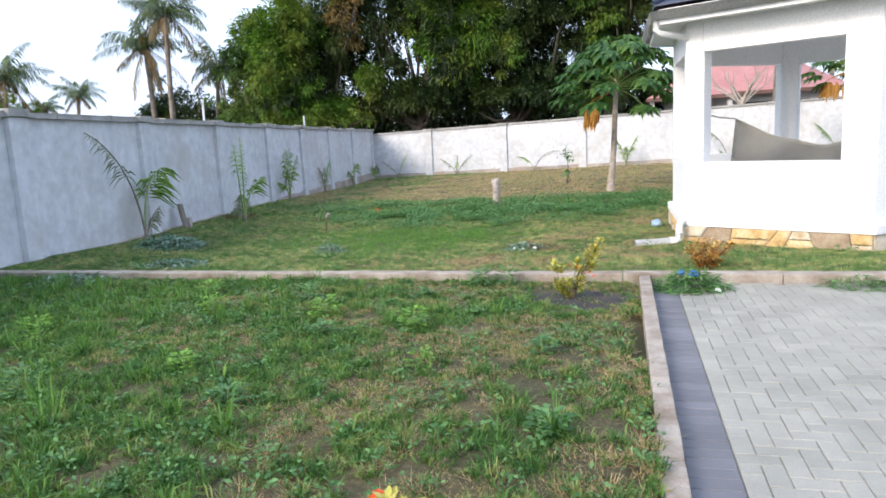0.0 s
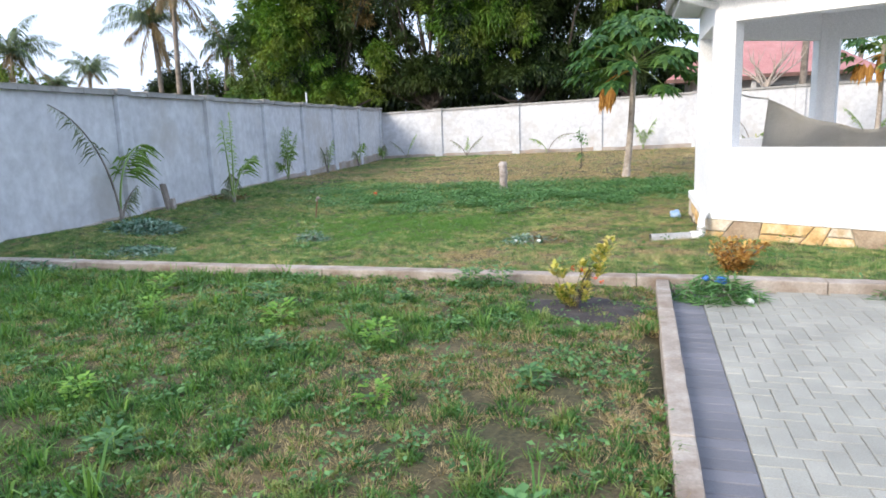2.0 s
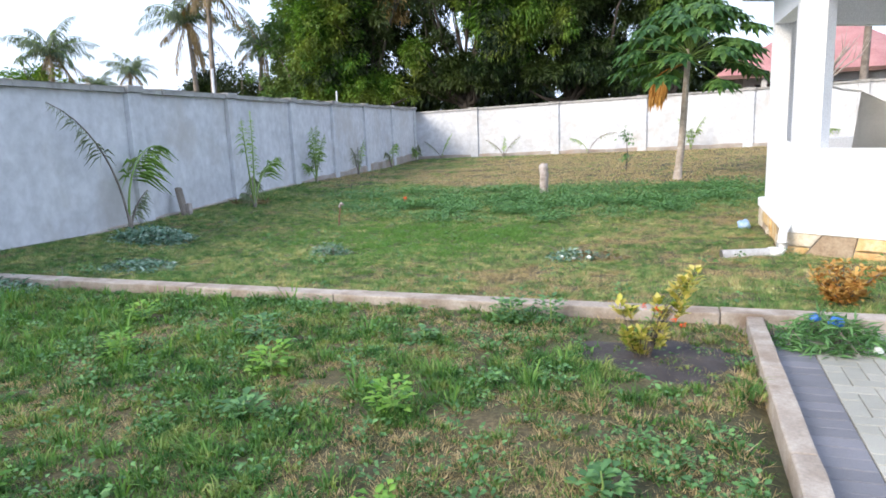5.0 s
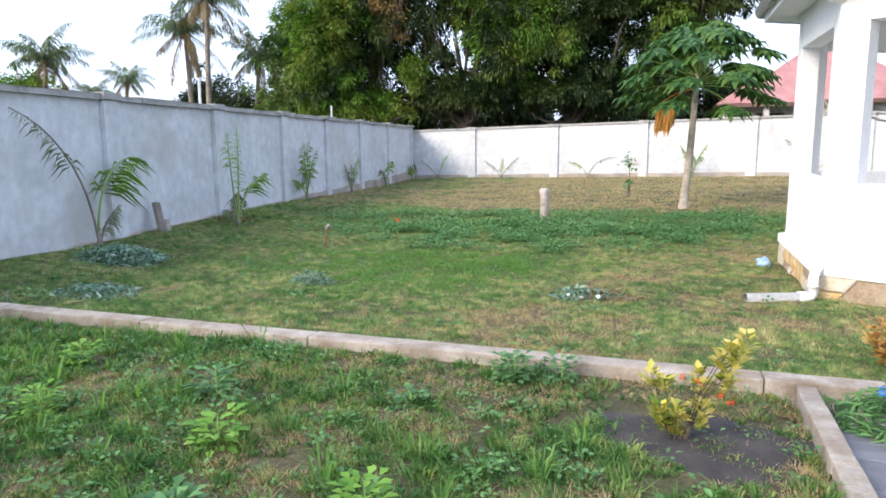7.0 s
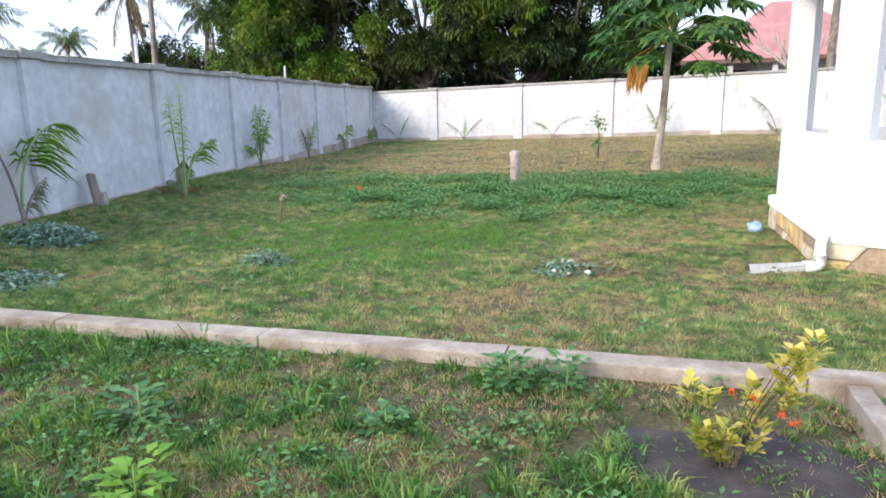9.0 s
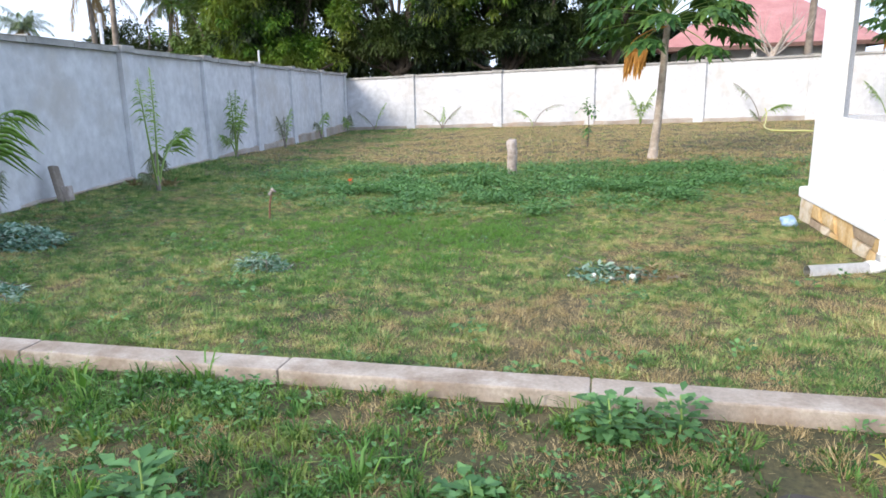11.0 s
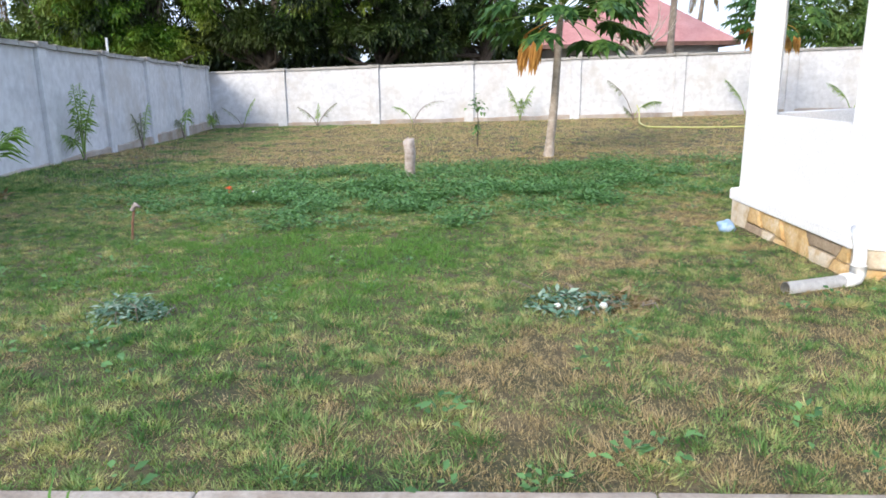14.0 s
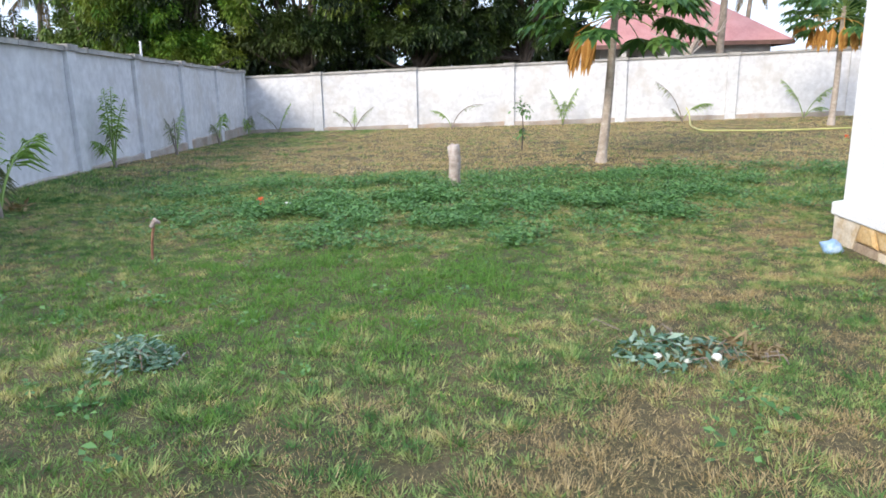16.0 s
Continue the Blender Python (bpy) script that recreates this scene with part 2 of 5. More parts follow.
M_MANGO_LIGHT = leaf_material("mango_sunlit_leaf", [(0.0, (0.03, 0.09, 0.012)), (1.0, (0.19, 0.35, 0.045)), (0.6, (0.085, 0.195, 0.025))], 0.45, 0.3, 0.4, (0.22, 0.24, 0.05))
M_MANGO_FLOWER = leaf_material("mango_blossom", [(0.0, (0.2, 0.13, 0.05)), (1.0, (0.35, 0.26, 0.1)), (0.5, (0.28, 0.19, 0.07))], 0.7, 0.2)
M_FAR_LEAF = leaf_material("far_tree_leaf", [(0.0, (0.05, 0.12, 0.03)), (1.0, (0.17, 0.28, 0.075)), (0.5, (0.095, 0.19, 0.05))], 0.55, 0.25, 0.3, (0.16, 0.2, 0.07))
M_COCO = leaf_material("coconut_leaf", [(0.0, (0.07, 0.11, 0.065)), (1.0, (0.23, 0.27, 0.17)), (0.5, (0.13, 0.18, 0.11))], 0.45, 0.25)
M_COCO_DRY = leaf_material("dry_coconut_leaf", [(0.0, (0.18, 0.13, 0.07)), (1.0, (0.34, 0.26, 0.15)), (0.5, (0.25, 0.19, 0.1))], 0.8, 0.2)
M_PALM = leaf_material("young_palm_leaf", [(0.0, (0.16, 0.29, 0.08)), (1.0, (0.36, 0.54, 0.16)), (0.5, (0.25, 0.42, 0.12))], 0.45, 0.4)
M_PALM_DULL = leaf_material("old_palm_leaf", [(0.0, (0.15, 0.2, 0.12)), (1.0, (0.32, 0.36, 0.24)), (0.5, (0.23, 0.28, 0.17))], 0.6, 0.25)
M_PAPAYA = leaf_material("papaya_leaf", [(0.0, (0.03, 0.09, 0.026)), (1.0, (0.12, 0.22, 0.055)), (0.5, (0.06, 0.14, 0.036))], 0.5, 0.3)
M_PAPAYA_DRY = leaf_material("dead_papaya_leaf", [(0.0, (0.32, 0.16, 0.04)), (1.0, (0.55, 0.33, 0.1)), (0.5, (0.45, 0.24, 0.06))], 0.8, 0.25)
M_STALK = leaf_material("leaf_stalk", [(0.0, (0.14, 0.24, 0.06)), (1.0, (0.26, 0.36, 0.1))], 0.5, 0.1)
M_YELLOW = leaf_material("yellow_croton_leaf", [(0.0, (0.12, 0.22, 0.03)), (1.0, (0.62, 0.52, 0.17)), (0.45, (0.42, 0.42, 0.07))], 0.4, 0.25)
M_ORANGE = leaf_material("orange_croton_leaf", [(0.0, (0.16, 0.06, 0.02)), (1.0, (0.58, 0.38, 0.12)), (0.5, (0.36, 0.17, 0.04))], 0.45, 0.25)
M_RED = leaf_material("red_petal", [(0.0, (0.6, 0.05, 0.02)), (1.0, (0.75, 0.14, 0.04))], 0.5, 0.25)
M_HAMMOCK = rough_material("beige_canvas", (0.42, 0.4, 0.35), (0.48, 0.46, 0.41), (0.53, 0.51, 0.46), 2, 120, 0.95, 0.4)
M_BLUE = rough_material("light_blue_plastic", (0.2, 0.36, 0.6), (0.28, 0.44, 0.68), (0.45, 0.58, 0.76), 12, 40, 0.4, 0.3)
M_BLUE_BAG = rough_material("blue_plastic", (0.02, 0.1, 0.4), (0.04, 0.18, 0.6), (0.1, 0.3, 0.75), 20, 60, 0.35, 0.5)
M_CLEAR_BAG = rough_material("pale_plastic", (0.5, 0.54, 0.5), (0.6, 0.64, 0.6), (0.7, 0.74, 0.7), 20, 60, 0.3, 0.5)
M_HOSE = rough_material("yellow_hose_plastic", (0.4, 0.4, 0.12), (0.5, 0.5, 0.17), (0.58, 0.58, 0.24), 4, 40, 0.45, 0.05)
M_STEEL = rough_material("galvanised_rod", (0.4, 0.41, 0.42), (0.5, 0.51, 0.52), (0.6, 0.6, 0.6), 5, 40, 0.5, 0.1)
M_STONES = [rough_material("ochre_stone", (0.42, 0.25, 0.09), (0.6, 0.42, 0.2), (0.68, 0.58, 0.42), 7, 40, 0.85, 0.5),
            rough_material("slate_stone", (0.05, 0.053, 0.065), (0.1, 0.105, 0.125), (0.3, 0.29, 0.29), 8, 40, 0.8, 0.6),
            rough_material("cream_stone", (0.45, 0.33, 0.19), (0.58, 0.5, 0.38), (0.66, 0.61, 0.52), 7, 40, 0.85, 0.5),
            rough_material("brown_stone", (0.24, 0.17, 0.11), (0.34, 0.26, 0.18), (0.44, 0.36, 0.26), 5, 40, 0.85, 0.6)]
M_MORTAR = rough_material("stone_mortar", (0.36, 0.33, 0.28), (0.45, 0.42, 0.37), (0.52, 0.49, 0.44), 4, 50, 0.95, 0.5)


# ---- the plan ----
CORNER = Vector((-12.85, 34.70))            # where the side wall and the far wall meet
SIDE = Vector((0.168, -1.0)).normalized()   # along the side wall, towards the walker
FAR = Vector((1.0, -0.069)).normalized()    # along the far wall, to the right
WALL_TOP, WALL_FOOT = 2.06, -0.9
KERB_Y0, KERB_Y1, KERB_TOP = 7.10, 7.27, 0.005
LANE_X0, LANE_X1 = 0.16, 0.27              # the kerb along the paving
PAVING_Z = -0.085


def ground_z(x, y):
    """The height of the lawn."""
    if y < KERB_Y0 + 0.08:
        z = 0.01 - 0.088 * smoothstep(y, 2.0, 7.0)
    else:
        z = -0.095 - 0.105 * smoothstep(y, 7.2, 10.5) - 0.05 * smoothstep(y, 10, 22)
        side = (Vector((x, y)) - CORNER).dot(Vector((-SIDE.y, SIDE.x)))
        z += 0.10 * (1 - smoothstep(side, 0.0, 2.2)) * (1 - smoothstep(y, 16, 30))
    z += 0.018 * max(-13.0, min(13.0, x)) * smoothstep(y, 15, 31)
    z += 0.022 * noise.noise(Vector((x * 0.5, y * 0.5, 0.3))) + 0.012 * noise.noise(Vector((x * 2.1, y * 2.1, 5.3)))
    return z


# lawn: one sheet to the horizon, dense near the walk
def build_ground():
    xs = sorted({round(v, 3) for v in [*np.arange(-13.5, 13, 0.3), *np.linspace(-60, -13.5, 24), *np.linspace(13, 60, 24), -1500, -400, -150, 150, 400, 1500]})
    ys = sorted({round(v, 3) for v in [*np.arange(-6, 14, 0.25), *np.arange(14, 36, 0.6), *np.linspace(36, 110, 24), -1500, -400, -100, -40, -20, -12, 200, 500, 1500, KERB_Y0 + 0.05, KERB_Y0 + 0.11]})
    bm = bmesh.new()
    grid = []
    for y in ys:
        row = []
        for x in xs:
            z = ground_z(x, y)
            if x > LANE_X0 + 0.06 and y < KERB_Y0 + 0.08:
                z = -0.2
            if y > 34.9 or x < -13.2 or y < -7:
                z = min(z, -0.5)
            row.append(bm.verts.new((x, y, z)))
        grid.append(row)
    for j in range(len(ys) - 1):
        for i in range(len(xs) - 1):
            bm.faces.new((grid[j][i], grid[j][i + 1], grid[j + 1][i + 1], grid[j + 1][i])).smooth = True
    ob = mesh_object("ground", bm, M_SOIL)
    return tagged(ob, "patchy lawn soil with dry thatch showing between the grass", "lawn", kind="structure")


build_ground()


def wall_run(name, start, along, length, inward, posts, label, top, foot, rise=0.0):
    """A plastered boundary wall with a coping, a rough footing and raised posts."""
    angle = math.degrees(math.atan2(along.y, along.x))
    wall = thing(name, (start.x, start.y, 0), label, "boundary wall", kind="structure", turn=angle)
    face = 1 if inward else -1              # which side of the run the garden lies on

    def climb(x):
        return x * rise

    def lift(b):
        for v in b.verts:
            v.co.z += climb(v.co.x)

    bm = bmesh.new()
    box(bm, 0, 0, WALL_FOOT, length, -0.2 * face, top - 0.09)
    lift(bm)
    part("plaster_face", bm, M_WALL, wall)
    bm = bmesh.new()
    edge = random.Random(name)
    x = -0.02
    while x < length:
        x1 = min(length, x + edge.uniform(0.9, 1.7))
        h, d = edge.uniform(-0.008, 0.008), edge.uniform(-0.006, 0.006)
        box(bm, x, (0.06 + d) * face, top - 0.088, x1 - 0.004, -0.26 * face, top + h, 0.012)
        x = x1
    lift(bm)
    part("coping", bm, M_COPING, wall, "grey weathered cement coping with dark streaks")
    bm = bmesh.new()
    segs = int(length / 0.3)
    lo, hi, back = [], [], []
    for k in range(segs + 1):
        x = length * k / segs
        h = climb(x) * 0.85 + foot + 0.05 * noise.noise(Vector((x * 0.8, start.x, 2))) + 0.02 * noise.noise(Vector((x * 3, start.x, 9)))
        d = 0.05 + 0.02 * noise.noise(Vector((x * 1.7, start.y, 4)))
        lo.append(bm.verts.new((x, (d + 0.03) * face, WALL_FOOT)))
        hi.append(bm.verts.new((x, d * face, h)))
        back.append(bm.verts.new((x, -0.02 * face, h + 0.03)))
    for k in range(segs):
        bm.faces.new((lo[k], lo[k + 1], hi[k + 1], hi[k]))
        bm.faces.new((hi[k], hi[k + 1], back[k + 1], back[k]))
    part("footing", bm, M_FOOTING, wall, "rough exposed footing stained with red earth")
    bm = bmesh.new()
    box(bm, -0.19, 0, WALL_FOOT, 0.19, 0.085 * face, top - 0.09, 0.008)
    shaft_mesh = bpy.data.meshes.new("post_shaft")
    bm.to_mesh(shaft_mesh), bm.free()
    shaft_mesh.materials.append(M_WALL)
    bm = bmesh.new()
    box(bm, -0.22, -0.22 * face, top - 0.083, 0.22, 0.125 * face, top + 0.03, 0.012)
    cap_mesh = bpy.data.meshes.new("post_cap")
    bm.to_mesh(cap_mesh), bm.free()
    cap_mesh.materials.append(M_COPING)
    for d in posts:
        shaft = new("post", shaft_mesh)
        shaft.parent, shaft.location = wall, (d, 0, climb(d))
        cap = new("post_cap", cap_mesh)
        cap.parent = shaft
    return wall


wall_run("wall_side", CORNER, SIDE, 46, True, [0.25, 4.95, 9.25, 13.0, 16.45, 20.0, 23.5, 27.0, 30.5, 34, 37.5, 41], "grey cement-plastered boundary wall with posts and weathered coping", 2.06, -0.17, 0.003)
wall_run("wall_far", CORNER, FAR, 34, False, [3.16, 7.12, 11.02, 15.3, 19.35, 23.6, 27.6, 31.6], "pale cement-plastered boundary wall behind the lawn, lightly stained", 1.85, -0.36, 0.0235)


# kerbs
def kerb_run(name, x0, y0, x1, y1, top, label, length=0.95):
    kerb = thing(name, (0, 0, 0), label, "kerb", kind="structure")
    along_x = (x1 - x0) > (y1 - y0)
    total = (x1 - x0) if along_x else (y1 - y0)
    n = max(1, round(total / length))
    for k in range(n):
        a_, b_ = k / n * total + 0.003, (k + 1) / n * total - 0.003
        rise = random.uniform(-0.005, 0.005)
        bm = bmesh.new()
        if along_x:
            box(bm, x0 + a_, y0, -0.4, x0 + b_, y1, top + rise, 0.012)
        else:
            box(bm, x0, y0 + a_, -0.4, x1, y0 + b_, top + rise, 0.012)
        long_edges = [e for e in bm.edges if e.calc_length() > 0.4]
        bmesh.ops.subdivide_edges(bm, edges=long_edges, cuts=5, use_grid_fill=True)
        for v in bm.verts:
            v.co.z += 0.007 * noise.noise(v.co * 4)
            v.co.x += 0.005 * noise.noise(v.co * 5 + Vector((3, 0, 0)))
            v.co.y += 0.006 * noise.noise(v.co * 5 + Vector((0, 7, 0)))
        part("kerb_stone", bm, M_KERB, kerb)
    return kerb


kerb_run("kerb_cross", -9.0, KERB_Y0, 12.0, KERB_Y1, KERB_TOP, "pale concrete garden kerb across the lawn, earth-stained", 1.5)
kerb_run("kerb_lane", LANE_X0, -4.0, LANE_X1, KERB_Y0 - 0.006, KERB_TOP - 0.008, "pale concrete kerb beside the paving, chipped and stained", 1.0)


# ---- the gazebo ----
HEX_SIDE = 2.25                       # nominal size: the corners below lie on it
HEX_CENTRE = Vector((2.90, 11.80))
HEX_CORNERS = [Vector(p) - HEX_CENTRE for p in ((0.86, 12.71), (0.88, 10.47), (2.97, 9.38), (4.98, 10.9), (4.83, 13.15), (2.92, 14.08))]
LAWN_THERE = -0.2
PLINTH_TOP, SILL, LINTEL, BEAM_TOP = 0.15, 0.94, 2.46, 2.88


def hex_corner(k, r=HEX_SIDE):
    """Corner k of the six, counter-clockwise, drawn in or out from the centre."""
    return HEX_CENTRE + HEX_CORNERS[k % 6] * (r / HEX_SIDE)


def inset(p, q, d):
    return p + (q - p).normalized() * d


def build_gazebo():
    gz = thing("gazebo", (0, 0, 0), "white six-sided garden gazebo with open sides on a stone plinth", "gazebo")
    wall_r_in = HEX_SIDE - 0.23
    # floor slab and plinth core
    bm = bmesh.new()
    extrude_poly(bm, [hex_corner(k, HEX_SIDE + 0.03) for k in range(6)], -0.6, PLINTH_TOP - 0.118)
    part("plinth_core", bm, M_MORTAR, gz, "pale mortar behind the plinth stones")
    bm = bmesh.new()
    extrude_poly(bm, [hex_corner(k, HEX_SIDE + 0.09) for k in range(6)], PLINTH_TOP - 0.115, PLINTH_TOP)
    bmesh.ops.bevel(bm, geom=bm.edges[:], offset=0.01, segments=2, affect="EDGES")
    part("plinth_ledge", bm, M_WHITE, gz)
    for k in range(6):
        a_, b_ = hex_corner(k), hex_corner(k + 1)
        ai, bi = hex_corner(k, wall_r_in), hex_corner(k + 1, wall_r_in)
        jamb = 0.38 if k == 1 else 0.25
        # low wall between the pillars
        bm = bmesh.new()
        extrude_poly(bm, [inset(a_, b_, 0.25), inset(b_, a_, jamb), inset(bi, ai, jamb - 0.09), inset(ai, bi, 0.16)], PLINTH_TOP - 0.004, SILL)
        part("low_wall", bm, M_WHITE, gz)
        # ring beam
        bm = bmesh.new()
        extrude_poly(bm, [inset(a_, b_, 0.251), inset(b_, a_, jamb + 0.001), inset(bi, ai, jamb - 0.089), inset(ai, bi, 0.161)], LINTEL, BEAM_TOP)
        part("ring_beam", bm, M_WHITE, gz)
        # corner pillar
        prev, prev_i = hex_corner(k - 1), hex_corner(k - 1, wall_r_in)
        bm = bmesh.new()
        pts = [inset(a_, prev, 0.38 if k == 2 else 0.25), a_, inset(a_, b_, 0.25), inset(ai, bi, 0.16), ai, inset(ai, prev_i, 0.29 if k == 2 else 0.16)]
        extrude_poly(bm, pts, PLINTH_TOP - 0.002, BEAM_TOP + 0.002)
        bmesh.ops.bevel(bm, geom=[e for e in bm.edges if abs(e.verts[0].co.z - e.verts[1].co.z) > 1], offset=0.012, segments=2, affect="EDGES")
        part("pillar", bm, M_WHITE, gz)
    # soffit, fascia, gutter, roof
    bm = bmesh.new()
    extrude_poly(bm, [hex_corner(k, HEX_SIDE + 0.40) for k in range(6)], BEAM_TOP - 0.01, BEAM_TOP + 0.02)
    part("soffit", bm, M_WHITE, gz)
    for k in range(6):
        a_, b_ = hex_corner(k, HEX_SIDE + 0.43), hex_corner(k + 1, HEX_SIDE + 0.43)
        ai, bi = hex_corner(k, HEX_SIDE + 0.405), hex_corner(k + 1, HEX_SIDE + 0.405)
        bm = bmesh.new()
        extrude_poly(bm, [a_, b_, bi, ai], BEAM_TOP - 0.04, BEAM_TOP + 0.16)
        part("fascia", bm, M_WHITE, gz)
        ao, bo = hex_corner(k, HEX_SIDE + 0.56), hex_corner(k + 1, HEX_SIDE + 0.56)
        bm = bmesh.new()
        ring = []
        for p, q in ((hex_corner(k, HEX_SIDE + 0.435), ao), (hex_corner(k + 1, HEX_SIDE + 0.435), bo)):
            row = []
            for j in range(7):
                u = j / 6
                w = p.lerp(q, 0.5 - 0.5 * math.cos(u * math.pi * 1.0))
                row.append(bm.verts.new((w.x, w.y, BEAM_TOP + 0.13 - 0.11 * math.sin(u * math.pi))))
            ring.append(row)
        for j in range(6):
            bm.faces.new((ring[0][j], ring[1][j], ring[1][j + 1], ring[0][j + 1])).smooth = True
        bmesh.ops.solidify(bm, geom=bm.faces[:], thickness=0.006)
        part("gutter", bm, M_PVC, gz, "white half-round plastic rain gutter")
    apex_z = BEAM_TOP + 1.75
    for k in range(6):
        bm = bmesh.new()
        a_, b_ = hex_corner(k, HEX_SIDE + 0.49), hex_corner(k + 1, HEX_SIDE + 0.49)
        rows = 12
        for r in range(rows):
            u0, u1 = r / rows, (r + 1.12) / rows
            u1 = min(u1, 0.995)
            p0, q0 = a_.lerp(HEX_CENTRE, u0), b_.lerp(HEX_CENTRE, u0)
            p1, q1 = a_.lerp(HEX_CENTRE, u1), b_.lerp(HEX_CENTRE, u1)
            z0 = BEAM_TOP + 0.20 + (apex_z - BEAM_TOP - 0.2) * u0 + 0.03
            z1 = BEAM_TOP + 0.20 + (apex_z - BEAM_TOP - 0.2) * u1
            v = [bm.verts.new((p0.x, p0.y, z0)), bm.verts.new((q0.x, q0.y, z0)), bm.verts.new((q1.x, q1.y, z1)), bm.verts.new((p1.x, p1.y, z1)),
                 bm.verts.new((p0.x, p0.y, z0 - 0.03)), bm.verts.new((q0.x, q0.y, z0 - 0.03))]
            bm.faces.new(v[:4])
            bm.faces.new((v[4], v[5], v[1], v[0]))
        part("roof_slope", bm, M_ROOF_BLUE, gz, "dark blue overlapping roof tiles")
        bm = bmesh.new()
        tube(bm, [(a_.x, a_.y, BEAM_TOP + 0.24), (HEX_CENTRE.x, HEX_CENTRE.y, apex_z + 0.03)], 0.05, 6)
        part("hip_ridge", bm, M_ROOF_BLUE, gz)
    # stones of the plinth, irregular pieces set in mortar
    rnd = random.Random(5)
    for k in range(6):
        a_, b_ = hex_corner(k, HEX_SIDE + 0.032), hex_corner(k + 1, HEX_SIDE + 0.032)
        d = (b_ - a_).normalized()
        out = Vector((d.y, -d.x))
        total = (b_ - a_).length
        x = 0.0
        lean0 = 0.0
        while x < total - 0.02:
            w = rnd.uniform(0.16, 0.5)
            x1 = min(total, x + w)
            if total - x1 < 0.15:
                x1 = total
            lean1 = 0.0 if x1 >= total else rnd.uniform(-0.2, 0.2)
            zs, zt = -0.5, PLINTH_TOP - 0.12
            split = rnd.random() < 0.6
            zm = rnd.uniform(-0.16, -0.06)
            spans = [(zs, zm - 0.006), (zm + 0.006, zt)] if split else [(zs, zt)]
            for za, zb in spans:
                fa, fb = (za - zs) / (zt - zs), (zb - zs) / (zt - zs)
                q = []
                for (u, zz, ff) in ((x + lean0 * (fa * 2 - 1) + 0.007, za, fa), (x1 + lean1 * (fa * 2 - 1) - 0.007, za, fa), (x1 + lean1 * (fb * 2 - 1) - 0.007, zb, fb), (x + lean0 * (fb * 2 - 1) + 0.007, zb, fb)):
                    q.append((min(max(u, 0.0), total), zz))
                bm = bmesh.new()
                proud = rnd.uniform(0.022, 0.045)
                back = [bm.verts.new((*(a_ + d * u - out * 0.0), zz)) for u, zz in q]
                mid = [bm.verts.new((*(a_ + d * u + out * proud * 0.7), zz)) for u, zz in q]
                cu, cz = sum(u for u, _ in q) / 4, sum(zz for _, zz in q) / 4
                front = [bm.verts.new((*(a_ + d * (cu + (u - cu) * 0.74) + out * (proud + rnd.uniform(-0.006, 0.006))), cz + (zz - cz) * 0.74)) for u, zz in q]
                for r0, r1 in ((back, mid), (mid, front)):
                    for j in range(4):
                        bm.faces.new((r0[j], r0[(j + 1) % 4], r1[(j + 1) % 4], r1[j]))
                bm.faces.new(front)
                part("plinth_stone", bm, M_STONES[rnd.choices((0, 1, 2, 3), (6, 2, 4, 2))[0]], gz)
            x, lean0 = x1, lean1
    return gz


build_gazebo()


def build_downpipe():
    c1, c0 = hex_corner(1), hex_corner(0)
    d = (c0 - c1).normalized()
    out = Vector((d.y, -d.x)) * -1 if Vector((d.y, -d.x)).dot(c1 - HEX_CENTRE) < 0 else Vector((d.y, -d.x))
    radial = (c1 - HEX_CENTRE).normalized()
    p = Vector((0.78, 10.22))
    back = c1 - p
    pipe = thing("downpipe", (p.x, p.y, LAWN_THERE), "white plastic rain downpipe turned out over the grass", "drainpipe")
    end = Vector((0.16, 10.0)) - p
    bm = bmesh.new()
    tube(bm, [(0, 0, 0.06), (0, 0, 0.24), (back.x * 0.2, back.y * 0.2, 0.3), (back.x * 1.2, back.y * 1.2, 0.36)], 0.046, 12)
    part("riser", bm, M_PVC, pipe)
    bm = bmesh.new()
    tube(bm, [(*(back + radial * k).to_tuple(), z) for k, z in ((0.5, 3.08), (0.5, 2.98), (0.44, 2.93), (-0.06, 2.86))], 0.042, 12)
    part("gutter_outlet", bm, M_PVC, pipe, "white plastic bend under the gutter")
    bm = bmesh.new()
    e = end.normalized()
    tube(bm, [(0, 0, 0.16), (0, 0, 0.09), (e.x * 0.02, e.y * 0.02, 0.06), (e.x * 0.06, e.y * 0.06, 0.052), (e.x * 0.14, e.y * 0.14, 0.052)], 0.056, 12)
    part("elbow", bm, M_PVC, pipe)
    bm = bmesh.new()
    tube(bm, [(e.x * 0.05, e.y * 0.05, 0.052), (end.x, end.y, 0.05)], 0.046, 14, cap=False)
    bmesh.ops.solidify(bm, geom=bm.faces[:], thickness=0.005)
    part("outlet", bm, M_PVC, pipe, "open-ended white plastic pipe")


build_downpipe()


